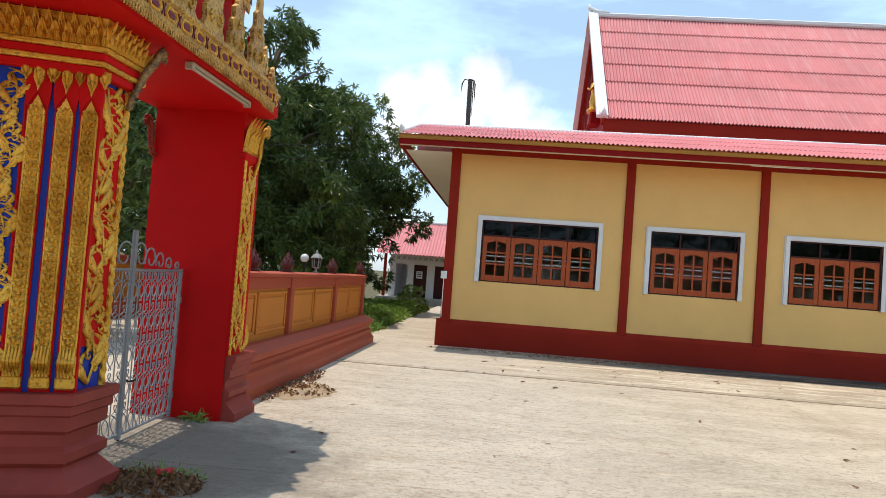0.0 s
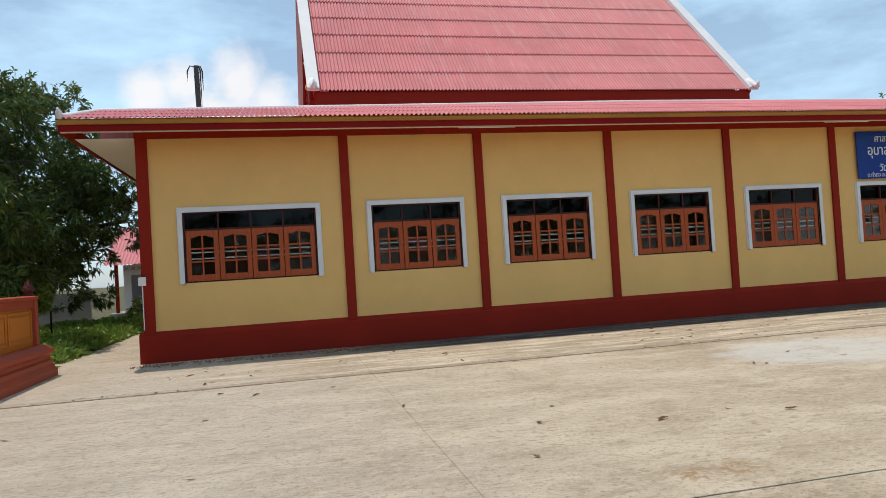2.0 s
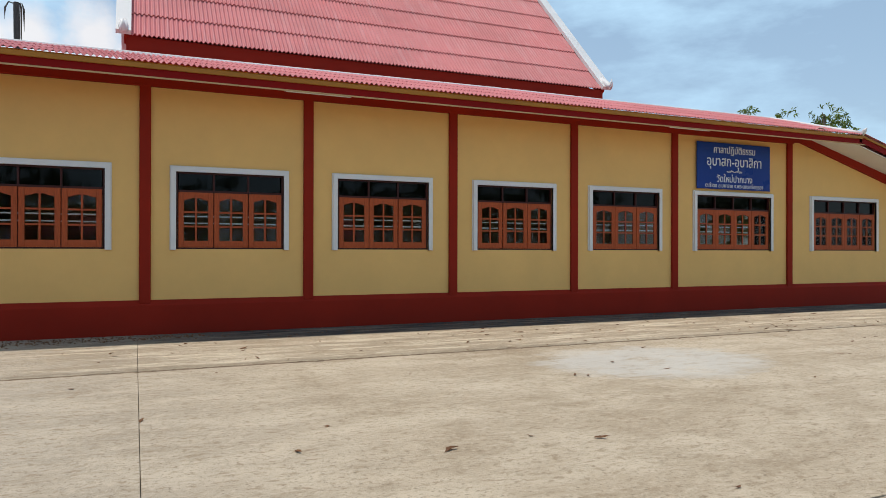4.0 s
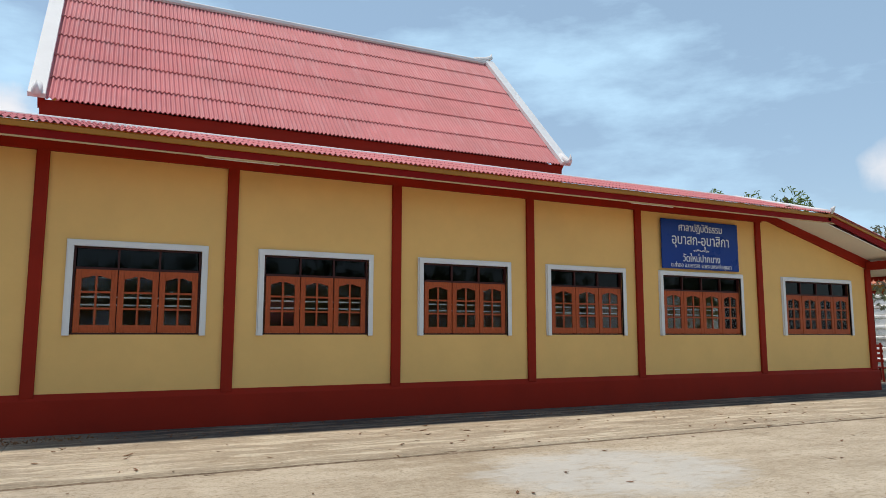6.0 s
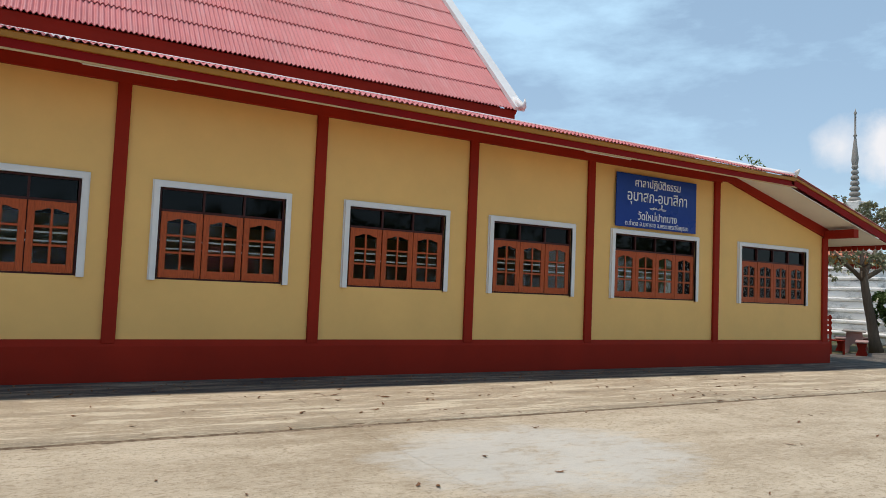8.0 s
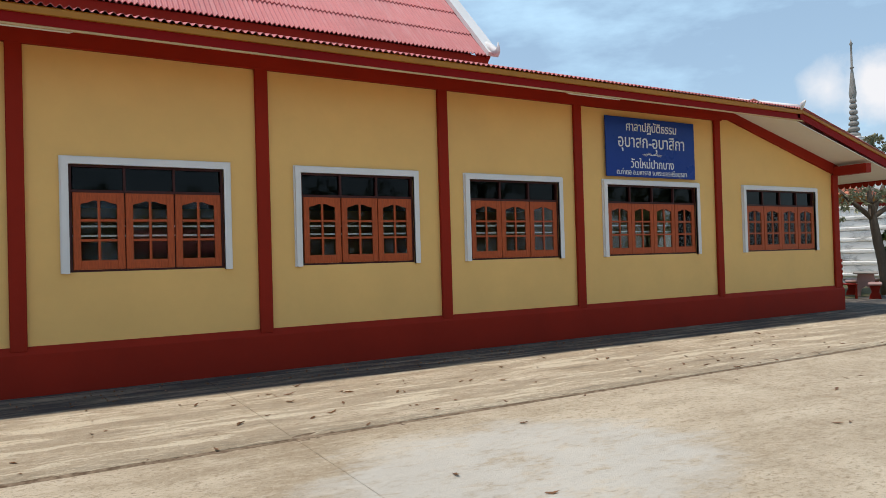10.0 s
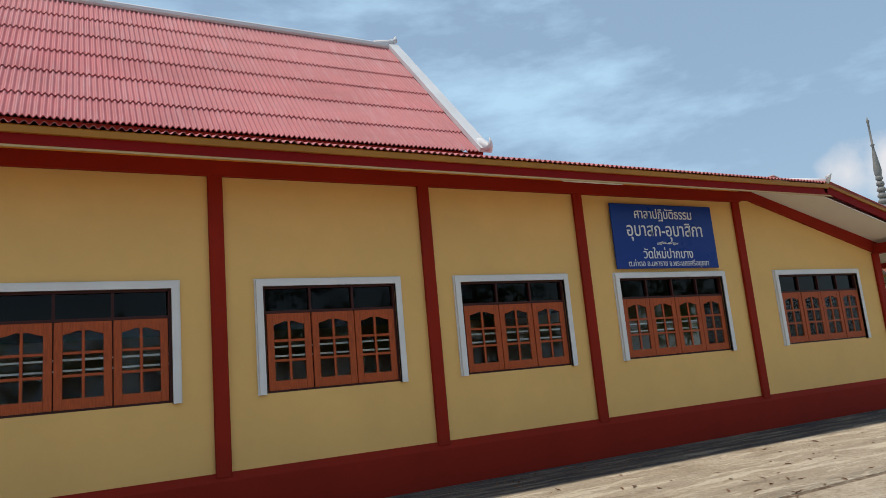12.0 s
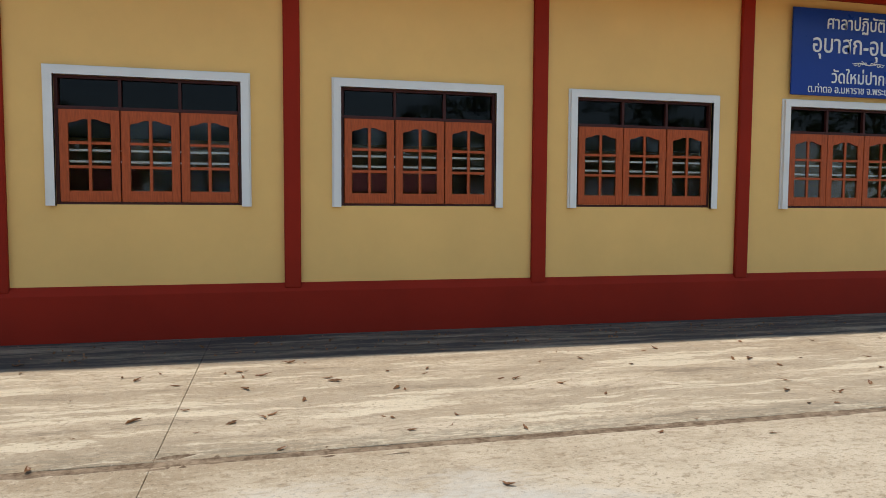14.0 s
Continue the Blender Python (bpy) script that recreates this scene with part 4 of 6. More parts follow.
def naga(bm, way, fat, side=1):
    """A rearing serpent bracket: scaly S-shaped body, flame crest down its back, hooked crown."""
    way = [Vector(p) for p in way]
    n = len(way)
    tube(bm, way, [fat * (0.35 + 0.75 * math.sin(math.pi * (0.12 + 0.8 * k / (n - 1)))) for k in range(n)], 8)
    for a, b in zip(way, way[1:]):
        for f in (0.2, 0.7):
            p = a.lerp(b, f)
            d = (b - a).normalized()
            o = Vector((0, d.z, -d.y)) * side
            tube(bm, [p + o * fat * 0.4, p + o * fat * 1.5 + d * fat * 0.5, p + o * fat * 2.2 + d * fat * 1.9], [fat * 0.55, fat * 0.42, 0.002], 5)
            tube(bm, [p - o * fat * 0.5 + Vector((fat * 0.6, 0, 0)), p - o * fat * 1.0 + d * fat * 0.5, p - o * fat * 0.9 + d * fat * 1.2], [fat * 0.4, fat * 0.3, 0.002], 5)


# right post: red face, gilt cords and climbing flames
part("panel", boxed(-2.50, GX, JY + 0.005, 7.27, 0.64, 2.62), M_GATERED, gate)
part("vine_relief", kranok_panel(JY + 0.06, JY + 0.25, 0.66, 2.5, GX, 3), M_GOLD, gate, "gilded climbing flame relief", smooth=True)
part("gilt_cord", rope(JY + 0.025, 0.65, 2.58, GX), M_GOLD, gate)
part("gilt_cord", rope(JY + 0.30, 0.65, 2.58, GX), M_GOLD, gate)
bm = bmesh.new()
for k in range(3):
    flame(bm, JY + 0.34 + 0.03 * k, 0.65 + 0.05 * k, 0.34 - 0.05 * k, 1.0, GX - 0.03)
part("corner_flame", bm, M_GOLD, gate)
part("collar", boxed(-2.52, GX + 0.02, JY - 0.02, 7.25, 2.58, 2.66, bevel=0.012), M_GATERED, gate)
jamb_capital = part("capital", boxed(GX - 0.03, GX + 0.005, JY, 7.24, 2.66, 2.72, bevel=0.006), M_GOLD, gate, "gilded lotus-petal capital")
for h, out, shift, k in ((0.34, 0.09, -0.02, 4), (0.22, 0.06, 0.01, 3)):
    me = petal_mesh(h, 0.075, out)
    for j in range(k):
        ob = part("petal", me, M_GOLD, jamb_capital)
        ob.matrix_basis = pose(GX + shift, JY + 0.045 + 0.085 * j + (0.04 if k == 3 else 0), 2.69)
bm = bmesh.new()
naga(bm, [(GX + 0.02, JY + 0.24, 2.46), (GX + 0.03, JY + 0.28, 2.57), (GX + 0.04, JY + 0.30, 2.68), (GX + 0.05, JY + 0.28, 2.79), (GX + 0.06, JY + 0.28, 2.88), (GX + 0.08, JY + 0.31, 2.96), (GX + 0.09, JY + 0.36, 2.98), (GX + 0.085, JY + 0.38, 2.93), (GX + 0.08, JY + 0.36, 2.88)], 0.023)
part("bracket", bm, M_GOLD, gate, "gilded naga eave bracket", smooth=True)

# left pillar cluster: a slanting face with pilasters, then a side face with a climbing vine
SLANT = pose(-2.53, 4.39, 0, 0, 0, -70.5) @ pose(2.44, -4.24, 0)
CORNERS = ((Vector((-3.30, 4.118)), Vector((0.333, -0.943))), (Vector((-2.515, 4.395)), Vector((1.0, -0.707))), (Vector((-2.515, 4.755)), Vector((1.0, 1.0))), (Vector((-2.95, 4.755)), Vector((0.0, 1.0))))


def outline(off):
    return [p + d * off for p, d in CORNERS] + [Vector((-2.95, 4.64)), Vector((-3.42, 4.64))]


def pillar_rings(profile):
    """Stacked outlines of the pillar, each set out by its own amount."""
    bm = bmesh.new()
    rings = [[bm.verts.new((p.x, p.y, z)) for p in outline(o)] for o, z in profile]
    for p, q in zip(rings, rings[1:]):
        for k in range(6):
            bm.faces.new((p[k], p[(k + 1) % 6], q[(k + 1) % 6], q[k]))
    bm.faces.new(rings[-1])
    bm.faces.new(rings[0][::-1])
    return bm


part("pillar", pillar_rings(((0.0, -0.05), (0.0, 3.058))), M_GATEBLUE, gate, "blue painted pillar")
part("pedestal", pillar_rings([(o + 0.07, z * 1.06) for o, z in PED]), M_PEDESTAL, gate, "maroon stepped pedestal")
part("panel", boxed(-2.515, -2.507, 4.425, 4.72, 0.96, 2.66), M_GATERED, gate)
part("vine_relief", kranok_panel(4.44, 4.70, 0.70, 2.66, -2.51, 8), M_GOLD, gate, "gilded climbing flame relief", smooth=True)
part("gilt_cord", rope(4.745, 0.68, 2.70, -2.505, 0.024), M_GOLD, gate)


def pilaster_relief(y, w, x):
    """A gilt pilaster strip with a chain of small leaves in relief and a pointed head."""
    bm = bmesh.new()
    slab_of(bm, ((y - w / 2, 0.70), (y + w / 2, 0.70), (y + w / 2, 2.43), (y, 2.53), (y - w / 2, 2.43)), 0.035, lambda u, v, t: Vector((x - 0.035 + t, u, v)))
    for s in (-1, 1):
        tube(bm, [(x, y + s * w * 0.44, 0.95), (x, y + s * w * 0.44, 2.43)], 0.008, 6)
    z = 0.97
    while z < 2.45:
        tube(bm, [(x, y, z), (x + 0.016, y, z + 0.025), (x + 0.006, y, z + 0.055)], [0.004, 0.015, 0.002], 6)
        for s in (-1, 1):
            tube(bm, [(x + 0.002, y + s * w * 0.08, z), (x + 0.014, y + s * w * 0.24, z + 0.012), (x + 0.010, y + s * w * 0.34, z + 0.036), (x + 0.004, y + s * w * 0.24, z + 0.048)], [0.005, 0.011, 0.010, 0.003], 6)
        z += 0.058
    box(bm, x - 0.03, x + 0.022, y - w / 2 - 0.010, y + w / 2 + 0.010, 0.70, 0.78, bevel=0.012)
    box(bm, x - 0.03, x + 0.015, y - w / 2 - 0.004, y + w / 2 + 0.004, 0.78, 0.92, bevel=0.012)
    for k in range(5):
        q = y - w / 2 + w * (k + 0.5) / 5
        tube(bm, [(x + 0.010, q, 0.78), (x + 0.026, q, 0.87), (x + 0.010, q, 0.97)], [0.012, 0.017, 0.003], 6)
    return bm


for y in (4.24, 4.095, 3.935):
    x = -2.42
    plate = part("panel", boxed(-2.478, x - 0.009, y - 0.060, y + 0.060, 0.68, 2.69), M_GATERED, gate)
    plate.matrix_basis = SLANT
    pil = part("pilaster", pilaster_relief(y, 0.096, x), M_GOLD, gate, "gilded pilaster strip", smooth=False)
    pil.matrix_basis = SLANT
    bm = bmesh.new()
    slab_of(bm, ((y - 0.072, 2.69), (y + 0.072, 2.69), (y + 0.072, 2.53), (y + 0.06, 2.45), (y, 2.56), (y - 0.06, 2.45), (y - 0.072, 2.53)), 0.03, lambda u, v, t: Vector((x - 0.028 + t, u, v)))
    part("pilaster_head", bm, M_GATERED, pil)
    for dy, s in ((0, 0.17), (-0.072, 0.11), (0.072, 0.11)):
        bm = bmesh.new()
        slab_of(bm, ((y + dy - 0.033, 2.72), (y + dy + 0.033, 2.72), (y + dy + 0.030, 2.72 - s * 0.5), (y + dy + 0.012, 2.72 - s * 0.75), (y + dy, 2.72 - s), (y + dy - 0.012, 2.72 - s * 0.75), (y + dy - 0.030, 2.72 - s * 0.5)), 0.02, lambda u, v, t: Vector((x - 0.002 + t, u, v)))
        tube(bm, [(x + 0.012, y + dy, 2.72), (x + 0.03, y + dy, 2.69), (x + 0.018, y + dy, 2.72 - s * 0.8)], [0.012, 0.02, 0.004], 6)
        part("hanging_leaf", bm, M_GOLD, pil)
edge = part("panel", boxed(-2.478, -2.430, 3.860, 3.872, 0.68, 2.69), M_GATERED, gate)
edge.matrix_basis = SLANT
vine = part("vine_relief", kranok_panel(3.70, 3.86, 0.70, 2.66, -2.438, 12), M_GOLD, gate, smooth=True)
vine.matrix_basis = SLANT
# banded neck and flaring lotus capital
for z0, z1, m, o in ((2.69, 2.745, M_GATERED, 0.055), (2.745, 2.78, M_GOLD, 0.075), (2.78, 2.835, M_GATERED, 0.062), (2.835, 2.87, M_GOLD, 0.085)):
    part("neck_band", pillar_rings(((o, z0), (o + 0.008, z0 + 0.008), (o + 0.008, z1 - 0.008), (o, z1 - 0.0005))), m, gate)
rg = random.Random(4)
capital = part("capital", pillar_rings(((0.045, 2.87), (0.05, 2.95), (0.07, 3.056))), M_GOLD, gate, "gilded lotus-petal capital")
for row, (zb, h, out, gap, off) in enumerate(((2.875, 0.18, 0.045, 0.075, 0.065), (2.872, 0.125, 0.03, 0.075, 0.085), (2.870, 0.065, 0.012, 0.045, 0.097))):
    me = petal_mesh(h, gap * 1.02, out)
    (v0, d0), (v1, d1), (v2, d2) = CORNERS[:3]
    for a, b, turn in ((v0 + d0 * off, v1 + d1 * off, -70.5), (v1 + d1 * off, v2 + d2 * off, 0)):
        n = round((b - a).length / gap)
        for k in range(n):
            p = a.lerp(b, (k + (0.5 if row != 1 else 0.98)) / n)
            ob = part("petal", me, M_GOLD, capital)
            ob.matrix_basis = pose(p.x, p.y, zb, 0, 0, turn + rg.uniform(-4, 4))
bm = bmesh.new()
naga(bm, [(-2.47, 4.70, 2.55), (-2.45, 4.71, 2.65), (-2.43, 4.74, 2.73), (-2.41, 4.75, 2.79), (-2.39, 4.765, 2.85), (-2.37, 4.80, 2.91), (-2.36, 4.825, 2.96), (-2.355, 4.85, 3.01), (-2.35, 4.885, 3.03), (-2.35, 4.91, 3.0), (-2.35, 4.895, 2.955)], 0.024)
part("bracket", bm, M_TARNISH, gate, "weathered gilded naga eave bracket", smooth=True)
bm = bmesh.new()
naga(bm, [(-3.40, JY - 0.02, 2.56), (-3.42, JY - 0.05, 2.66), (-3.43, JY - 0.06, 2.76), (-3.43, JY - 0.07, 2.86), (-3.44, JY - 0.12, 2.94), (-3.44, JY - 0.17, 2.91), (-3.44, JY - 0.17, 2.86)], 0.03, -1)
part("bracket", bm, M_PEDESTAL, gate, smooth=True)

# soffit, cornice and tiers
part("soffit", boxed(-3.44, -2.24, 1.4, 7.05, 3.06, 3.16), M_GATERED, gate, "scarlet painted soffit")
part("soffit", boxed(-3.3, -2.30, 7.05, 7.14, 3.06, 3.16), M_GATERED, gate)


def cornice(y0, y1, x, z):
    bm = bmesh.new()
    moulding(bm, ((0.0, z), (0.02, z), (0.035, z + 0.03), (0.03, z + 0.05), (0.03, z + 0.16), (0.05, z + 0.18), (0.05, z + 0.21), (0.0, z + 0.21)), y0, y1, x)
    n = int((y1 - y0) / 0.032)
    for k in range(n):
        y = y0 + (k + 0.5) * (y1 - y0) / n
        slab_of(bm, ((y - 0.013, z + 0.02), (y + 0.013, z + 0.02), (y, z - 0.035)), 0.012, lambda u, v, t: Vector((x + 0.018 + t, u, v)))
    band = part("cornice", bm, M_OLDGOLD, gate, "gilded fringed cornice")
    m = max(1, int((y1 - y0) / 0.22))
    for k in range(m):
        y = y0 + (k + 0.5) * (y1 - y0) / m
        bm = bmesh.new()
        slab_of(bm, ((y - 0.05, z + 0.105), (y - 0.035, z + 0.085), (y + 0.035, z + 0.085), (y + 0.05, z + 0.105), (y + 0.035, z + 0.125), (y - 0.035, z + 0.125)), 0.008, lambda u, v, t: Vector((x + 0.028 + t, u, v)))
        rim = bmesh.new()
        ring = [(y - 0.075, z + 0.105), (y - 0.05, z + 0.07), (y + 0.05, z + 0.07), (y + 0.075, z + 0.105), (y + 0.05, z + 0.14), (y - 0.05, z + 0.14), (y - 0.075, z + 0.105)]
        tube(rim, [(x + 0.034, u, v) for u, v in ring], 0.008, 5)
        part("cornice_rim", rim, M_GOLD, band)
        part("cornice_inlay", bm, M_MAROON, band, "crimson lozenge inlay")
        bm = bmesh.new()
        for s in (-1, 1):
            beam(bm, (x + 0.034, y + 0.11 - 0.02 * s, z + 0.065), (x + 0.034, y + 0.11 + 0.02 * s, z + 0.15), 0.008, 0.008, (1, 0, 0))
        part("cornice_cross", bm, M_MAROON, band)


cornice(1.4, 6.55, -2.22, 3.10)
cornice(6.55, 6.88, -2.25, 3.10)
cornice(6.88, 7.12, -2.30, 3.10)
part("cornice_end", boxed(-3.3, -2.30, 7.05, 7.15, 3.10, 3.31), M_OLDGOLD, gate)


def antefix(y, z, w, h, x):
    """A flame-edged leaf that stands on the cornice, with a scroll in relief."""
    bm = bmesh.new()
    half = [(0.5, 0.0), (0.52, 0.12), (0.42, 0.17), (0.47, 0.30), (0.34, 0.36), (0.38, 0.50), (0.25, 0.56), (0.27, 0.70), (0.13, 0.76), (0.10, 0.90), (0.0, 1.0)]
    out = [(y + a * w, z + b * h) for a, b in half] + [(y - a * w, z + b * h) for a, b in half[-2::-1]]
    slab_of(bm, out, 0.04, lambda u, v, t: Vector((x - 0.04 + t, u, v)))
    for s in (-1, 1):
        scroll(bm, y + s * w * 0.16, z + h * 0.22, w * 0.16, s, x - 0.012, w * 0.05)
        scroll(bm, y - s * w * 0.06, z + h * 0.48, w * 0.12, s, x - 0.012, w * 0.04)
    part("antefix", bm, M_OLDGOLD, gate, "gilded flame-edged antefix")


part("tier", boxed(-3.2, -2.50, 1.4, 6.62, 3.16, 4.10), M_GATERED, gate, "scarlet upper tier")
part("tier", boxed(-3.1, -2.62, 1.4, 6.30, 4.10, 4.75), M_GATERED, gate)
for y, h in ((6.98, 0.26), (6.74, 0.40), (6.40, 0.80), (5.92, 0.62), (5.45, 0.80), (4.95, 0.62), (4.45, 0.80), (3.95, 0.62), (3.4, 0.8), (2.8, 0.62), (2.2, 0.8)):
    antefix(y, 3.30, 0.20 if h < 0.5 else 0.36, h, -2.25 if y < 6.6 else -2.29)
for y in (6.16, 6.58, 6.86):
    part("tier_post", boxed(-2.42, -2.34, y - 0.04, y + 0.04, 3.31, 3.31 + (0.62 if y < 6.5 else 0.42 if y < 6.8 else 0.30), bevel=0.01), M_GATERED, gate)
cornice(1.4, 6.6, -2.47, 3.98)
for y in (6.3, 5.7, 5.1, 4.5, 3.9):
    antefix(y, 4.19, 0.34, 0.6, -2.46)
# strip light under the soffit
tube_light = thing("strip_light", "dusty white fluorescent strip light under the scarlet soffit", "lamp", (-2.30, 5.78, 3.055))
part("housing", boxed(-0.032, 0.032, -0.60, 0.60, -0.028, 0.0, bevel=0.006), M_DUSTY, tube_light)
bm = bmesh.new()
tube(bm, [(0.01, -0.57, -0.043), (0.01, 0.57, -0.043)], 0.012, 8)
part("tube", bm, M_DUSTY, tube_light)
for y in (-0.585, 0.585):
    part("holder", boxed(-0.034, 0.034, y - 0.018, y + 0.018, -0.058, -0.002, bevel=0.006), M_DUSTY, tube_light)

# wrought-iron gate leaves
def gate_leaf(at, turn):
    leaf_ob = thing("iron_gate", "silver-painted wrought-iron gate leaf with scrollwork, closed", "gate", at, turn, group="iron gate leaves")
    W, H0, H1 = 0.98, 0.06, 1.44
    bm = bmesh.new()
    for y in (0.0, -W):
        tube(bm, [(0, y, 0.02), (0, y, H1 + (0.02 if y == 0 else 0.34))], 0.019, 6)
    for z in (H0, H1):
        tube(bm, [(0, 0, z), (0, -W, z)], 0.015, 6)
    part("frame", bm, M_SILVER, leaf_ob)
    n = 8
    step = W / n
    one = bmesh.new()
    for s in (-1, 1):
        pts = []
        for k in range(22):
            t = k / 21
            a = s * (t - 0.5) * 9.0
            r = 0.010 + 0.040 * (1 - abs(2 * t - 1)) ** 0.5
            pts.append(Vector((0, r * math.sin(a) * 0.95, (t - 0.5) * 0.25 + 0.02 * math.cos(a))))
        tube(one, pts, 0.0055, 4)
    me = mesh_of(one, "scroll", M_SILVER)
    for i in range(n):
        y = -(i + 0.5) * step
        bar = bmesh.new()
        tube(bar, [(0, y + step / 2, H0), (0, y + step / 2, H1)], 0.006, 4)
        rod = part("bar", bar, M_SILVER, leaf_ob)
        for k in range(5):
            sc = part("scroll", me, M_SILVER, rod)
            sc.matrix_basis = pose(0, y, H0 + 0.14 + k * 0.276, 0, 0, 180 * ((i + k) % 2))
    for i in range(5):
        bm = bmesh.new()
        r = 0.05 + 0.022 * i
        c = Vector((0, -0.10 - 0.19 * i, H1 + r * 0.9))
        tube(bm, [c + Vector((0, r * (1 - 0.65 * k / 16) * math.cos(3.6 - k * 0.42), r * (1 - 0.65 * k / 16) * math.sin(3.6 - k * 0.42))) for k in range(17)], 0.008, 5)
        part("crest_scroll", bm, M_SILVER, leaf_ob)
    for z in (0.22, 1.15):
        part("hinge", boxed(-0.012, 0.012, 0.0, 0.055, z - 0.03, z + 0.03, bevel=0.004), M_SILVER, leaf_ob)
    return leaf_ob


g1 = gate_leaf((-3.0, JY - 0.05, 0.0), 3)
g2 = copy_thing(g1, pose(-3.0, 4.83, 0.0, 0, 0, 177))
bolt = thing("drop_bolt", "dark iron drop bolt on the gate's meeting stile", "bolt", (-2.965, 5.86, 0.0))
part("rod", tube(bmesh.new(), [(0, 0, 0.0), (0, 0, 0.6)], 0.011, 6), M_BLACK, bolt)
part("handle", tube(bmesh.new(), [(0, 0, 0.52), (0.05, 0, 0.50), (0.05, 0.10, 0.50)], 0.008, 6), M_BLACK, bolt)
# far side of the gateway
far_wall = thing("far_fence_wall", "terracotta and orange boundary wall beyond the gate", "fence", kind="structure")
part("wall", boxed(-9.2, -9.0, 4.0, 24.0, -0.06, 1.3), M_PANEL, far_wall)
part("coping", boxed(-9.25, -8.95, 4.0, 24.0, 1.3, 1.5, bevel=0.02), M_FENCE, far_wall)
part("base_moulding", boxed(-9.0, -8.8, 4.0, 24.0, -0.06, 0.45, bevel=0.03), M_FENCE, far_wall)

# ---- trees and distance ----
def leaf_mesh(name, centres, normals, length, width, mat, seed, per=9, droop=0.35):
    """Whorls of narrow folded leaves at the given places, each leaf two triangles a side."""
    rg = np.random.default_rng(seed)
    c = np.repeat(np.asarray(centres), per, axis=0)
    nrm = np.repeat(np.asarray(normals), per, axis=0)
    k = len(c)
    d = rg.normal(size=(k, 3)) * 0.75 + nrm * 0.8
    d[:, 2] -= droop
    d /= np.linalg.norm(d, axis=1, keepdims=True)
    side = np.cross(d, rg.normal(size=(k, 3)))
    side /= np.linalg.norm(side, axis=1, keepdims=True)
    ln = (length * rg.uniform(0.65, 1.25, (k, 1)))
    w = (width * rg.uniform(0.7, 1.2, (k, 1)))
    base = c + rg.normal(size=(k, 3)) * length * 0.12
    mid = base + d * ln * 0.5
    up = np.cross(side, d)
    tip = base + d * ln + np.array([0, 0, -1.0]) * ln * 0.18
    v = np.stack([base, mid + side * w + up * w * 0.5, tip, mid - side * w + up * w * 0.5], 1).reshape(-1, 3)
    idx = np.arange(k)[:, None] * 4
    f = np.concatenate([idx + np.array([[0, 1, 2]]), idx + np.array([[0, 2, 3]])], 1).reshape(-1, 3)
    me = bpy.data.meshes.new(name)
    me.from_pydata(v.tolist(), [], f.tolist())
    me.materials.append(mat)
    return me


def crown_points(blobs, spacing, seed, clump=9):
    """Whorls gathered in clumps near the skins of overlapping lumps, thinned by noise so that gaps stay."""
    rg = np.random.default_rng(seed)
    pts, nrm = [], []
    for x, y, z, rx, ry, rz in blobs:
        n = max(1, int(4 * math.pi * ((rx * ry + ry * rz + rx * rz) / 3) / spacing**2 / clump))
        u = rg.normal(size=(n, 3))
        u /= np.linalg.norm(u, axis=1, keepdims=True)
        r = rg.uniform(0.55, 1.04, (n, 1))
        c = np.array([x, y, z]) + u * r * np.array([rx, ry, rz])
        keep = np.array([noise.noise(Vector(q) * 0.8) > -0.25 for q in c])
        c, u = c[keep], u[keep]
        d = rg.normal(size=(len(c) * clump, 3))
        d /= np.linalg.norm(d, axis=1, keepdims=True)
        face = np.repeat(u, clump, axis=0) * 0.7 + np.array([0, 0, 0.45])
        d = np.where((d * face).sum(1, keepdims=True) < 0, -d, d)
        size = np.repeat(rg.uniform(0.7, 1.35, (len(c), 1)), clump, axis=0) * spacing * 1.35
        pts.append(np.repeat(c, clump, axis=0) + d * size * rg.uniform(0.6, 1.0, (len(d), 1)))
        nrm.append(d)
    return np.concatenate(pts), np.concatenate(nrm)


def tree(name, label, base, height, blobs, mat, seed, spacing=0.3, length=0.2, width=0.028, trunk=0.22, group="", per=9, lean=(0, 0)):
    ob = thing(name, label, "tree", base, group=group)
    rg = random.Random(seed)
    bm = bmesh.new()
    fork = height * 0.38
    pts = [(lean[0] * k / 5 * fork + rg.uniform(-0.05, 0.05), lean[1] * k / 5 * fork, fork * k / 5) for k in range(6)]
    tube(bm, pts, [trunk * (1.25 - 0.1 * k if k else 1.6) for k in range(6)], 10)
    part("trunk", bm, M_BARK, ob, smooth=True)
    top = Vector(pts[-1])
    for x, y, z, rx, ry, rz in blobs:
        bm = bmesh.new()
        end = Vector((x, y, z))
        m = top.lerp(end, 0.5) + Vector((rg.uniform(-0.3, 0.3), rg.uniform(-0.3, 0.3), -0.1))
        tube(bm, [top - Vector((0, 0, 0.3)), m, end, end + Vector((rg.uniform(-1, 1) * rx * 0.5, rg.uniform(-1, 1) * ry * 0.5, rz * 0.6))], [trunk * 0.6, trunk * 0.42, trunk * 0.22, 0.02], 7)
        for _ in range(3):
            q = end + Vector((rg.uniform(-1, 1) * rx, rg.uniform(-1, 1) * ry, rg.uniform(-0.5, 0.7) * rz)) * 0.8
            tube(bm, [m.lerp(end, 0.6), m.lerp(end, 0.8).lerp(q, 0.5), q], [trunk * 0.22, trunk * 0.13, 0.012], 5)
        part("limb", bm, M_BARK, ob, smooth=True)
    c, n = crown_points(blobs, spacing, seed)
    part("crown", leaf_mesh("crown", c, n, length, width, mat, seed, per), mat, ob)
    return ob


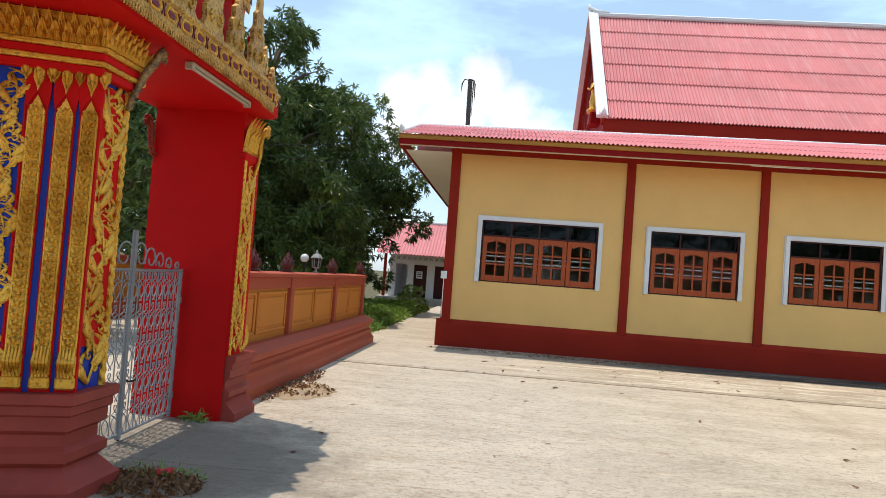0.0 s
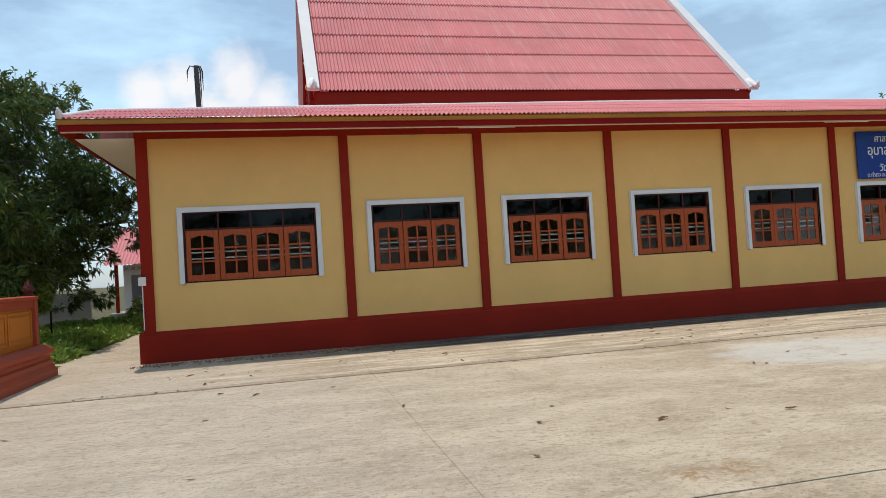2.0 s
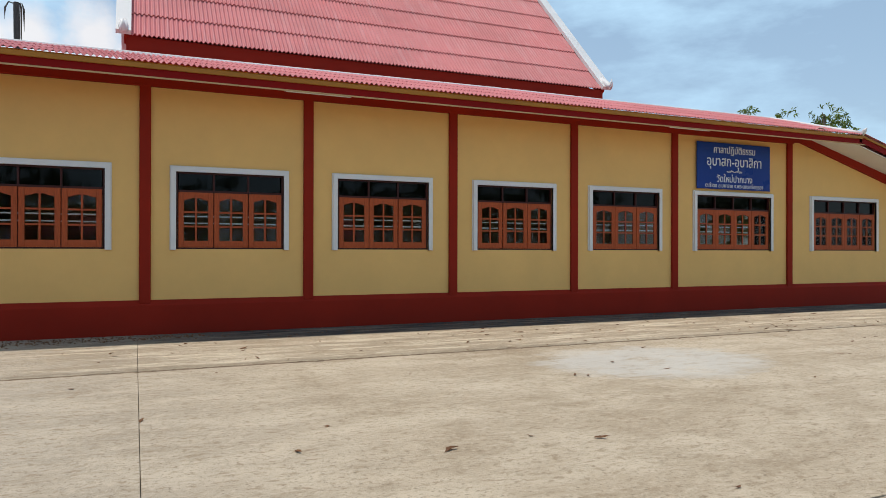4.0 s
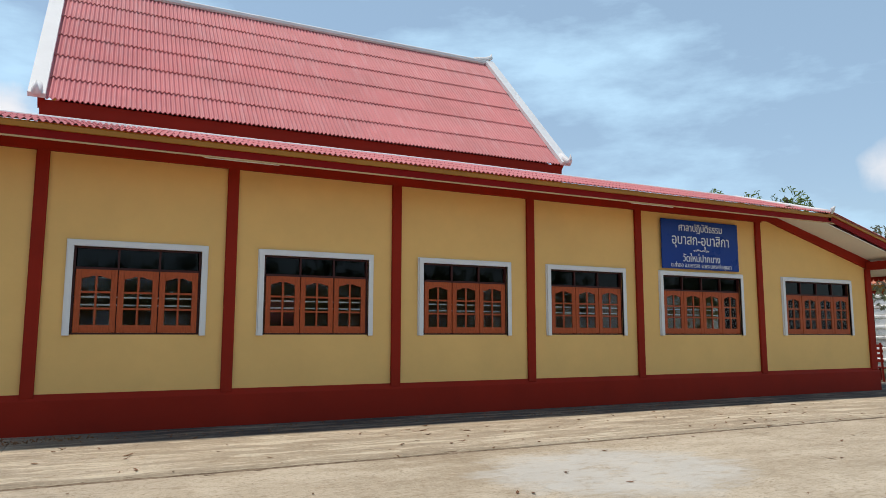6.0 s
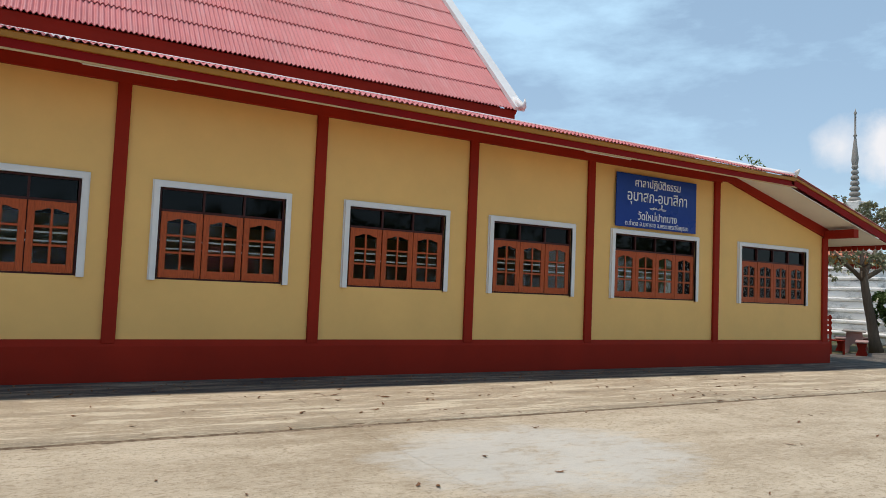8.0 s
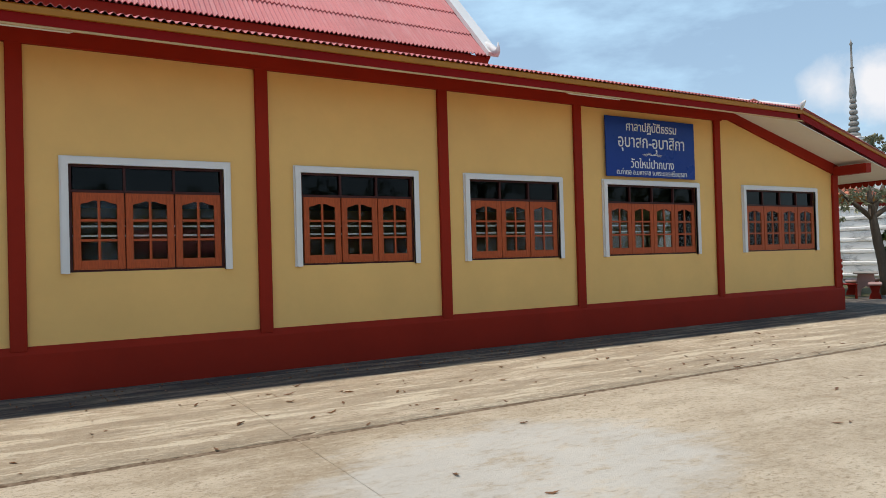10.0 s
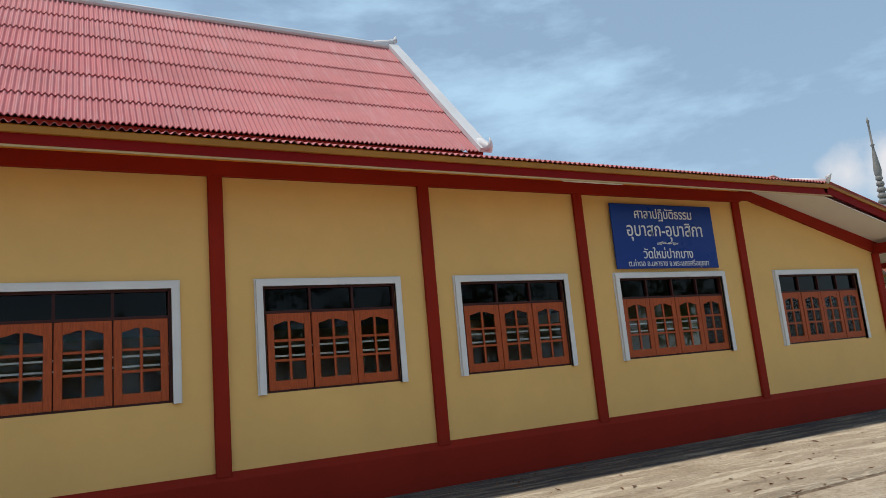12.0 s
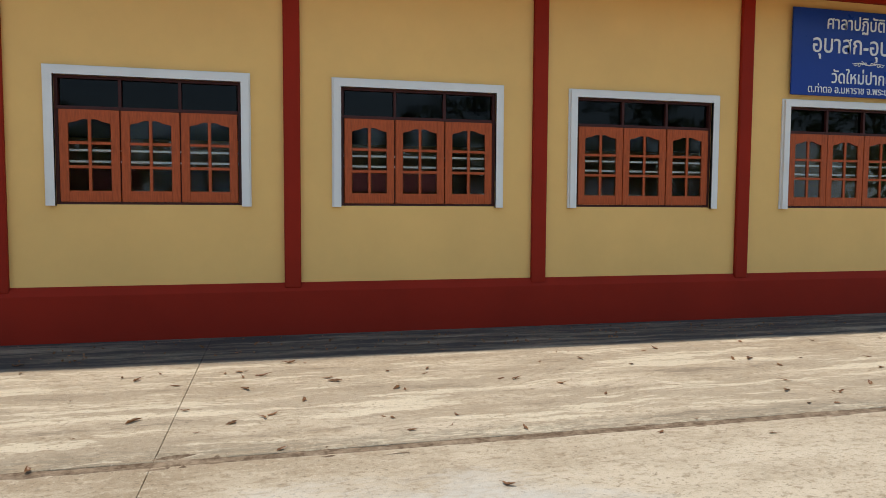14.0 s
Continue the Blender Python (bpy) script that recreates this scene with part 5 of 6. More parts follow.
mango = tree("mango_tree", "tall dense mango tree with dark drooping leaves behind the fence", (-8.05, 20.5, -0.06), 8.8,
             ((0.00, -0.35, 3.73, 3.03, 2.80, 2.22), (1.75, -0.47, 5.37, 1.98, 2.10, 1.52), (0.82, 0.00, 7.35, 1.58, 1.75, 1.58), (-1.87, 0.23, 5.83, 2.10, 2.10, 1.98), (2.57, -0.70, 3.15, 1.52, 1.87, 1.28), (-1.17, -2.33, 2.57, 1.87, 1.63, 1.40), (2.33, 0.93, 6.19, 1.17, 1.40, 0.93), (1.40, -0.23, 1.75, 2.57, 2.33, 0.93), (1.05, 0.00, 8.17, 0.93, 1.05, 0.93), (-2.80, -1.75, 7.24, 1.75, 1.75, 1.52)),
             M_LEAF, 11, spacing=0.20, length=0.25, width=0.027, trunk=0.26, per=12)
shade = tree("mango_tree", "broad mango tree with sunlit yellowish top shoots", (-6.92, 27.0, -0.06), 8.7,
             ((0.00, 0.00, 6.44, 2.76, 2.53, 2.18), (2.18, 0.69, 5.29, 1.84, 2.07, 1.72), (3.10, 0.92, 3.91, 0.92, 1.15, 0.69), (-2.53, 0.57, 5.98, 2.18, 2.30, 1.95), (1.03, -0.34, 3.91, 1.84, 1.84, 1.38), (-1.15, -0.69, 3.45, 2.07, 1.84, 1.38), (0.69, 0.00, 1.95, 2.76, 1.84, 1.03)),
             M_LEAF, 12, spacing=0.25, length=0.25, width=0.03, trunk=0.25, per=10)
c, n = crown_points(((-0.23, -0.23, 7.47, 2.42, 2.18, 1.38), (1.84, 0.46, 6.44, 1.38, 1.61, 0.92), (2.64, -0.23, 5.29, 0.80, 1.03, 0.57)), 0.42, 21)
part("new_growth", leaf_mesh("new_growth", c, n, 0.2, 0.03, M_LEAF_YELLOW, 22, 9), M_LEAF_YELLOW, shade, "yellow-green young shoots")
c, n = crown_points(((2.98, -1.81, 3.68, 0.42, 0.42, 0.30), (3.50, -0.70, 1.52, 0.58, 0.58, 0.35), (2.57, -1.87, 1.17, 0.70, 0.70, 0.41)), 0.16, 23)
part("new_growth", leaf_mesh("new_growth", c, n, 0.2, 0.03, M_LEAF_YELLOW, 24, 10), M_LEAF_YELLOW, mango, "bright green young shoots")
tree("mango_tree", "leafy mango tree seen through the gateway", (-8.3, 13.0, -0.06), 5.5,
     ((0.6, -0.8, 2.6, 1.9, 1.9, 1.3), (0.0, 0.4, 4.2, 2.1, 2.1, 1.5), (1.6, 0.5, 3.6, 1.2, 1.4, 1.0), (0.3, -2.0, 3.6, 1.5, 1.2, 1.2)), M_LEAF, 13, spacing=0.27, length=0.22, width=0.032)
tree("mango_tree", "dark mango tree further back along the fence", (-10.5, 22.0, -0.06), 7.0,
     ((0, 0, 4.6, 2.8, 2.8, 2.2), (2.2, -1.0, 3.0, 1.8, 1.8, 1.4), (-2.0, -1, 3.6, 2.0, 2.0, 1.6)), M_LEAF, 14, spacing=0.36, length=0.28, width=0.036)
tree("mango_tree", "shaded tree standing before the wash-house", (-8.2, 29.5, -0.06), 6.0,
     ((0, 0, 3.6, 2.4, 2.0, 1.8), (2.2, -0.8, 2.6, 1.5, 1.5, 1.1), (-2.4, 0, 3.2, 2.0, 2.0, 1.5), (1.0, 0.5, 5.0, 1.6, 1.6, 1.2)), M_LEAF, 15, spacing=0.36, length=0.26, width=0.036)
# far trees over the roof and behind the viewer
far = tree("far_tree", "distant feathery green tree above the roof line", (51.0, 40.0, -0.06), 13.5,
           ((0, 0, 10.0, 2.6, 2.6, 1.6), (-2.8, 0.5, 11.0, 1.3, 1.4, 0.9), (3.2, 0.5, 11.2, 1.2, 1.4, 0.8), (0.6, 0, 12.0, 1.0, 1.0, 0.6), (-6.0, 2, 11.3, 1.4, 1.2, 0.7)), M_LEAF_YELLOW, 31, spacing=0.6, length=0.4, width=0.06, trunk=0.35, group="far trees", per=7)
copy_thing(far, pose(60.0, 52.0, -0.06, 0, 0, 70))
back = tree("roadside_tree", "leafy roadside tree across the yard", (-4.0, -24.0, -0.06), 8.0,
            ((0, 0, 5.2, 3.2, 3.0, 2.3), (2.4, 0.4, 4.0, 2.0, 2.0, 1.6), (-2.6, 0.4, 4.2, 2.2, 2.0, 1.7)), M_LEAF, 33, spacing=0.55, length=0.35, width=0.05, group="roadside trees", per=8)
for k in range(13):
    copy_thing(back, pose(-28.0 + 6.1 * k + (1.5 if k % 2 else 0.0), -32.0 - 2.0 * (k % 3), -0.06, 0, 0, 47 * k))
# three more, never in view, added to cut sky light on the right-hand wall
for x, y, turn in ((25.0, -6.0, 20), (32.0, 1.0, 140), (18.5, -12.5, 250)):
    copy_thing(back, pose(x, y, -0.06, 0, 0, turn))
for hx, w in ((-1.6, 2.6), (16.5, 2.2)):
    row_house = thing("row_house", "low white house with a pink corrugated roof across the yard", "house", (hx, -25.0, -0.06), group="row houses")
    part("wall", boxed(-w, w, -5, 0, 0, 2.7), M_WHITE, row_house)
    for y0, y1 in ((0.8, -2.5), (-5.8, -2.5)):
        bm = bmesh.new()
        corrugated(bm, -w - 0.4, w + 0.4, 0, 4.0, 0.2, 0.03, lambda u, v, h: Vector((u, y0 + (y1 - y0) * v / 4.0, 2.6 + 1.6 * v / 4.0 + h)))
        part("roof", bm, M_ROOF, row_house, smooth=True)
    part("door", boxed(-0.45, 0.45, 0.0, 0.04, 0, 2.0, bevel=0.01), M_RED, row_house)

# ---- wash-house at the end of the path ----
wash = thing("wash_house", "white wash-house with dark doors and a pink corrugated roof", "house", (0, 36.7, 0))
bm = bmesh.new()
DOORS = ((-5.52, -4.92), (-4.57, -3.86), (-3.46, -2.75), (-2.2, -1.5))
edge = -5.85
for a, b in DOORS:
    box(bm, edge, a, 0, 0.15, 0.3, 2.5)
    box(bm, a, b, 0, 0.15, 2.02, 2.5)
    edge = b
box(bm, edge, 3.0, 0, 0.15, 0.3, 2.5)
part("wall", bm, M_WHITE, wash, "white rendered wall")
part("wall", boxed(-5.85, 3.0, 3.4, 3.55, 0.3, 2.5), M_WHITE, wash)
part("wall", boxed(-5.85, -5.7, 0.15, 3.4, 0.3, 2.5), M_WHITE, wash)
part("floor", boxed(-6.3, 3.2, -1.2, 3.6, -0.1, 0.3, bevel=0.02), M_GREY, wash, "grey concrete step")
for a, b in DOORS[1:]:
    d = part("door", boxed(a + 0.01, b - 0.01, 0.05, 0.09, 0.31, 2.01, bevel=0.008), M_DARKFRAME, wash, "closed maroon door")
part("notice", boxed(-4.42, -4.10, 0.035, 0.045, 1.30, 1.68), M_WHITE, wash, "white paper notice")
for z in (1.42, 1.52, 1.60):
    part("notice_bar", boxed(-4.38, -4.14, 0.030, 0.034, z - 0.02, z + 0.02), M_BLACK, wash)
part("post", boxed(-6.02, -5.88, -1.0, -0.86, 0.3, 2.5), M_RED, wash, "red post")
part("frieze", boxed(-5.85, 3.0, -0.03, -0.002, 2.22, 2.45), M_WHITE, wash)
for k in range(30):
    x = -5.7 + 0.29 * k
    bm = bmesh.new()
    for s in (-1, 1):
        beam(bm, (x - 0.09, -0.04, 2.335 - s * 0.08), (x + 0.09, -0.04, 2.335 + s * 0.08), 0.02, 0.03, (0, 1, 0))
    part("lattice", bm, M_DARKFRAME, wash)
for y0, y1 in ((-1.3, 1.8), (5.0, 1.8)):
    bm = bmesh.new()
    corrugated(bm, -6.4, 3.4, 0, 3.6, 0.16, 0.025, lambda u, v, h: Vector((u, y0 + (y1 - y0) * v / 3.6, 2.5 + 1.85 * v / 3.6 + h)))
    part("roof", bm, M_ROOF, wash, smooth=True)
part("ridge_cap", tube(bmesh.new(), [(-6.4, 1.8, 4.38), (3.4, 1.8, 4.38)], 0.09, 8), M_WHITE, wash)
low = thing("low_wall", "low grey wall in the shade behind the trees", "wall", (0, 0, 0), kind="structure")
part("wall", boxed(-22, -6.4, 33.0, 33.2, -0.06, 1.35), M_GREY, low)

# ---- weeds beside the path ----
def weed_bed():
    rg = np.random.default_rng(41)
    n = 3200
    p = np.stack([rg.uniform(-6.2, -3.05, n), rg.uniform(15.9, 30.0, n), np.zeros(n)], 1)
    keep = np.array([noise.noise(Vector((q[0] * 0.8, q[1] * 0.8, 0))) > -0.25 for q in p])
    p = p[keep]
    h = rg.uniform(0.02, 0.30, len(p)) * np.clip((-p[:, 0] - 2.9) * 2.0, 0.25, 1.2)
    p[:, 2] = h - 0.03
    nrm = np.tile([0, 0, 1.0], (len(p), 1))
    me = leaf_mesh("weeds", p, nrm, 0.20, 0.035, M_WEED, 42, 9, -0.1)
    tagged(new("weeds", me), "low green weeds and creepers beside the concrete path", "weeds", kind="stuff")


weed_bed()
bush = tree("bush", "rounded dark green bush at the edge of the weeds", (-3.4, 28.5, -0.06), 1.2, ((0, 0, 0.55, 0.7, 0.8, 0.45),), M_LEAF_YELLOW, 51, spacing=0.2, length=0.16, width=0.03, trunk=0.03)

# ---- dead palm behind the hall ----
palm = thing("dead_palm", "bare dead palm trunk with a few hanging dry fronds", "tree", (-2.75, 43.0, -0.06))
bm = bmesh.new()
tube(bm, [(0.03 * math.sin(k), 0, k * 1.39) for k in range(11)], [0.17 - 0.003 * k + 0.008 * (k % 2) for k in range(11)], 10)
part("trunk", bm, mat_bark("dead_palm_bark", (0.10, 0.09, 0.085)), palm)
for dx, dy, s in ((0.2, 0.0, 2.2), (0.3, 0.1, 1.2), (-0.5, 0.0, 0.7)):
    bm = bmesh.new()
    tube(bm, [(0, dy, 13.8), (dx * 0.7, dy, 13.9), (dx, dy, 13.6), (dx * 1.05, dy, 13.7 - s)], [0.03, 0.035, 0.05, 0.01], 5)
    part("frond", bm, M_BARK, palm)

# ---- far right: stupa, pavilion, stone seats, tree ----
stupa = thing("stupa", "whitewashed weathered brick stupa with a tall ringed spire", "stupa", (40.4, 25.0, -0.06))
z, w = 0.0, 4.6
for k in range(7):
    h = 0.50
    bm = bmesh.new()
    box(bm, -w, w, -w, w, z, z + h * 0.68, bevel=0.04)
    box(bm, -w - 0.09, w + 0.09, -w - 0.09, w + 0.09, z + h * 0.68, z + h, bevel=0.05)
    part("terrace", bm, M_WHITEWASH, stupa)
    z += h
    w -= 0.42
part("bell", lathe(bmesh.new(), ((1.5, 3.5), (1.55, 3.7), (1.3, 3.9), (1.2, 4.6), (1.0, 5.4), (0.75, 6.0), (0.7, 6.15)), sides=20), M_WHITEWASH, stupa, smooth=True)
part("harmika", boxed(-0.55, 0.55, -0.55, 0.55, 6.15, 6.9, bevel=0.05), M_WHITEWASH, stupa)
z, r = 6.9, 0.30
while z < 8.7:
    part("ring", lathe(bmesh.new(), ((r * 0.55, 0), (r, 0.09), (r * 0.9, 0.20), (r * 0.55, 0.28)), (0, 0, z), 14), M_GREY, stupa, smooth=True)
    z += 0.28
    r *= 0.90
part("spire", lathe(bmesh.new(), ((0.10, 8.7), (0.15, 8.9), (0.17, 9.1), (0.08, 10.0), (0.05, 10.25), (0.10, 10.32), (0.05, 10.4), (0.045, 11.4), (0.08, 11.5), (0.03, 11.6), (0.01, 11.72)), sides=10), M_GREY, stupa, smooth=True)

pavilion = thing("pavilion", "open pavilion with an orange tiled roof and scalloped fringe", "pavilion", (30.2, 19.6, -0.06))
for k in range(6):
    bm = bmesh.new()
    corrugated(bm, -3.0, 2.75 - 0.12 * k, 0, 0.40, 0.19, 0.03, lambda u, v, h: Vector((u, -0.2 + k * 0.36 + v * 0.95, 3.42 + k * 0.115 + v * 0.30 + h)), thick=0.03)
    part("tile_course", bm, M_ROOF_ORANGE, pavilion)
part("hip_cap", beam(bmesh.new(), (2.85, -0.25, 3.47), (2.05, 2.1, 4.25), 0.16, 0.1), M_WHITE, pavilion)
part("fascia", boxed(-3.0, 2.72, -0.24, -0.2, 3.14, 3.38), M_GOLDBOARD, pavilion)
bm = bmesh.new()
for k in range(32):
    x = -3.0 + 0.178 * k
    slab_of(bm, [(x, 3.14), (x + 0.17, 3.14)] + [(x + 0.085 + 0.085 * math.cos(a), 3.09 - 0.08 * math.sin(a)) for a in (0.4, 1.1, 1.57, 2.04, 2.74)], 0.012, lambda u, v, w: Vector((u, -0.225 + w, v)))
part("fringe", bm, M_RED, pavilion)
part("ceiling", boxed(-3.0, 2.6, -0.1, 2.2, 3.28, 3.32), M_SOFFIT, pavilion)
for x, y in ((-2.7, 0.2), (-2.7, 2.0), (1.9, 2.0)):
    part("post", boxed(x - 0.08, x + 0.08, y - 0.08, y + 0.08, 0, 3.3, bevel=0.01), M_RED, pavilion)


def stone_table(at, turn):
    ob = thing("stone_table", "round-edged terrazzo garden table on an arched pedestal", "table", at, turn)
    part("tabletop", boxed(-0.6, 0.6, -0.35, 0.35, 0.70, 0.76, bevel=0.025), M_GREY, ob)
    for x in (-0.35, 0.35):
        bm = bmesh.new()
        slab_of(bm, ((-0.28, 0), (-0.16, 0), (-0.13, 0.22), (0, 0.32), (0.13, 0.22), (0.16, 0), (0.28, 0), (0.22, 0.70), (-0.22, 0.70)), 0.10, lambda u, v, w: Vector((x - 0.05 + w, u, v)))
        part("pedestal", bm, M_STONE_PINK, ob)
    return ob


def stone_bench(at, turn, group):
    ob = thing("stone_bench", "terrazzo garden bench on two curved legs", "bench", at, turn, group)
    part("seat", boxed(-0.6, 0.6, -0.18, 0.18, 0.40, 0.46, bevel=0.02), M_STONE_PINK, ob)
    for x in (-0.38, 0.38):
        bm = bmesh.new()
        slab_of(bm, ((-0.16, 0), (0.16, 0), (0.09, 0.2), (0.15, 0.40), (-0.15, 0.40), (-0.09, 0.2)), 0.09, lambda u, v, w: Vector((x - 0.045 + w, u, v)))
        part("leg", bm, M_RED, ob)
    return ob


stone_table((28.6, 18.25, 0.0), 28)
b1 = stone_bench((27.7, 17.5, 0.0), 28, "benches round the stone table")
copy_thing(b1, pose(29.1, 19.0, 0.0, 0, 0, 30))
copy_thing(b1, pose(30.2, 19.2, 0.0, 0, 0, 100))
wb = thing("slatted_bench", "dark red wooden bench with a slatted back", "bench", (27.15, 18.25, 0.0), 60)
for k in range(4):
    part("back_slat", boxed(-0.55, 0.55, 0.20, 0.225, 0.62 + 0.16 * k, 0.72 + 0.16 * k, bevel=0.005), M_RED, wb)
for k in range(3):
    part("seat_slat", boxed(-0.55, 0.55, -0.24 + 0.14 * k, -0.13 + 0.14 * k, 0.42, 0.445, bevel=0.005), M_RED, wb)
for x in (-0.48, 0.48):
    bm = bmesh.new()
    beam(bm, (x, 0.2, 0), (x, 0.24, 1.25), 0.05, 0.05, (0, 1, 0))
    part("leg", bm, M_RED, wb)
    part("leg", boxed(x - 0.025, x + 0.025, -0.24, -0.19, 0, 0.42), M_RED, wb)
tree("frangipani_tree", "leaning grey-barked tree with a pale dusty crown beside the stone seats", (30.2, 18.4, -0.03), 7.4,
     ((-0.7, 0.1, 3.05, 1.0, 1.0, 0.42), (0.5, 1.0, 4.65, 1.5, 1.4, 0.62), (2.4, 0.8, 4.6, 1.6, 1.5, 0.75), (-0.4, 2.6, 4.9, 1.3, 1.4, 0.6), (3.6, 0.2, 3.9, 1.3, 1.2, 0.8)), M_LEAF_PALE, 61, spacing=0.26, length=0.16, width=0.035, trunk=0.15, per=8, lean=(-0.22, 0.05))
tree("bush", "dense clipped dark green shrub beside the tree", (30.6, 18.0, -0.03), 2.0, ((0.2, 0, 1.55, 0.85, 0.8, 0.75),), M_LEAF, 62, spacing=0.105, length=0.12, width=0.035, trunk=0.07)

# ---- sign board ----
sign = thing("sign_board", "blue enamel sign board with white Thai lettering above a window", "sign")
SX0, SX1, SZ0, SZ1 = 15.52, 18.03, 3.072, 4.252
part("board", boxed(SX0, SX1, FRONT - 0.075, FRONT - 0.045, SZ0, SZ1, bevel=0.004), M_SIGNBLUE, sign)
part("batten", boxed(SX0 + 0.2, SX1 - 0.2, FRONT - 0.045, FRONT - 0.001, 3.9, 3.95), M_SILVER, sign)


def lettering(text, width, x, z):
    cu = bpy.data.curves.new("lettering", "FONT")
    cu.body, cu.size, cu.extrude, cu.align_x = text, 0.2, 0.004, "CENTER"
    cu.offset = 0.001 if len(text) < 25 else 0.0
    tmp = new("lettering_tmp", cu)
    bpy.context.view_layer.update()
    me = bpy.data.meshes.new_from_object(tmp.evaluated_get(bpy.context.evaluated_depsgraph_get()))
    bpy.data.objects.remove(tmp)
    xs = [v.co.x for v in me.vertices]
    ys = [v.co.y for v in me.vertices]
    k = width / max(0.01, max(xs) - min(xs))
    cx = (max(xs) + min(xs)) / 2
    me.transform(pose(x, FRONT - 0.079, z, 90) @ Matrix.Diagonal((k, k * 1.12, 1, 1)) @ Matrix.Translation((-cx, 0, 0)))
    me.materials.clear()
    me.materials.append(M_LETTER)
    return part("lettering", me, M_LETTER, sign)


SC = (SX0 + SX1) / 2
lettering("ศาลาปฏิบัติธรรม", 1.42, SC, 3.99)
lettering("อุบาสก-อุบาสิกา", 1.87, SC, 3.665)
lettering("วัดใหม่ปากบาง", 1.22, SC, 3.255)
lettering("ต.ท่าตอ อ.มหาราช จ.พระนครศรีอยุธยา", 1.98, SC, 3.115)
bm = bmesh.new()
for s in (-1, 1):
    for k in range(4):
        c = Vector((SC + s * (0.05 + 0.06 * k), FRONT - 0.079, 3.53 + 0.012 * math.sin(k * 2)))
        tube(bm, [c + Vector((s * 0.035 * (1 - j / 9) * math.cos(j * 0.8 + k), 0, 0.03 * (1 - j / 9) * math.sin(j * 0.8 + k))) for j in range(9)], 0.006, 4)
    tube(bm, [(SC, FRONT - 0.079, 3.52), (SC + s * 0.15, FRONT - 0.079, 3.545), (SC + s * 0.28, FRONT - 0.079, 3.535)], [0.008, 0.007, 0.002], 4)
part("flourish", bm, M_LETTER, sign, "white scrolled flourish")

# ---- eave lights, wall box ----
eave_lamp = thing("eave_light", "white fluorescent batten light under the eave", "lamp", (14.55, 15.151, 4.392), group="eave lights")
part("housing", boxed(-0.63, 0.63, -0.03, 0.03, -0.036, 0.0, bevel=0.006), M_LAMP, eave_lamp)
part("tube", tube(bmesh.new(), [(-0.6, 0, -0.042), (0.6, 0, -0.042)], 0.012, 8), M_LAMP, eave_lamp)
copy_thing(eave_lamp, pose(5.75, 15.151, 4.392))
meter = thing("junction_box", "small white junction box on the corner post", "box", (-1.18, 15.93, 1.60))
part("body", boxed(-0.07, 0.07, -0.05, 0.0, -0.085, 0.085, bevel=0.01), M_LAMP, meter)
part("conduit", tube(bmesh.new(), [(0.0, -0.012, -0.08), (0.0, -0.012, -0.95)], 0.010, 6), M_LAMP, meter)

# ---- statue in the gable ----
bm = bmesh.new()
lathe(bm, ((0.32, 0.0), (0.34, 0.12), (0.22, 0.2), (0.24, 0.45), (0.17, 0.72), (0.23, 0.95), (0.20, 1.06), (0.08, 1.12), (0.10, 1.18), (0.13, 1.27), (0.11, 1.36), (0.12, 1.40), (0.09, 1.44), (0.05, 1.56), (0.02, 1.70), (0.005, 1.78)), (0, 0, 0), 12)
for v in bm.verts:
    v.co = Vector((2.66 + v.co.x * 0.7, 22.6 + v.co.y * 0.85, 7.1 + v.co.z * 0.9))
tube(bm, [(2.60, 22.42, 7.95), (2.48, 22.45, 7.80), (2.42, 22.58, 7.90)], [0.05, 0.04, 0.03], 6)
tagged(part("gable_statue", bm, M_GOLD, smooth=True), "gilded guardian statue standing against the gable", "statue")
bm = bmesh.new()
box(bm, 2.50, 2.90, 22.2, 23.0, 6.7, 7.1, bevel=0.05)
tagged(part("statue_bracket", bm, M_FASCIA), "crimson moulded bracket carrying the gable statue", "bracket", kind="structure")

# ---- fallen leaves, litter, dust ----
def fallen_leaf(seed):
    """A dry leaf: narrow, bowed along its length, rolled at the edges, with a stalk; some are mere curled strips."""
    rg = random.Random(seed)
    bm = bmesh.new()
    L, W = rg.uniform(0.07, 0.13), rg.uniform(0.007, 0.019)
    curl, bow, roll, twist = rg.uniform(0.003, 0.022), rg.uniform(-0.02, 0.02), rg.uniform(0.2, 0.9), rg.uniform(-0.5, 0.5)
    rows = []
    for k in range(9):
        t = k / 8
        w = W * math.sin(math.pi * (0.05 + 0.91 * t)) ** 0.8 * (1 + 0.25 * math.sin(k * 2.3 + seed)) + 0.0012
        z = 0.002 + curl * (1 - math.sin(math.pi * t)) * (0.3 + 0.7 * t)
        y = bow * math.sin(math.pi * t)
        q = twist * (t - 0.5)
        rows.append([bm.verts.new((L * (t - 0.5), y + s * w * math.cos(q), z + abs(s) ** 2 * w * roll + s * w * abs(math.sin(q)) + (w * abs(math.sin(q))))) for s in (-1, -0.5, 0, 0.5, 1)])
    for a, b in zip(rows, rows[1:]):
        for k in range(4):
            bm.faces.new((a[k], a[k + 1], b[k + 1], b[k]))
    tip = rows[-1][2].co
    tube(bm, [tip, tip + Vector((0.012, bow * 0.2, 0.003)), tip + Vector((0.026, -bow * 0.3, 0.001))], [0.0016, 0.0013, 0.001], 4)
    return mesh_of(bm, "dry_leaf", M_DRYLEAF)


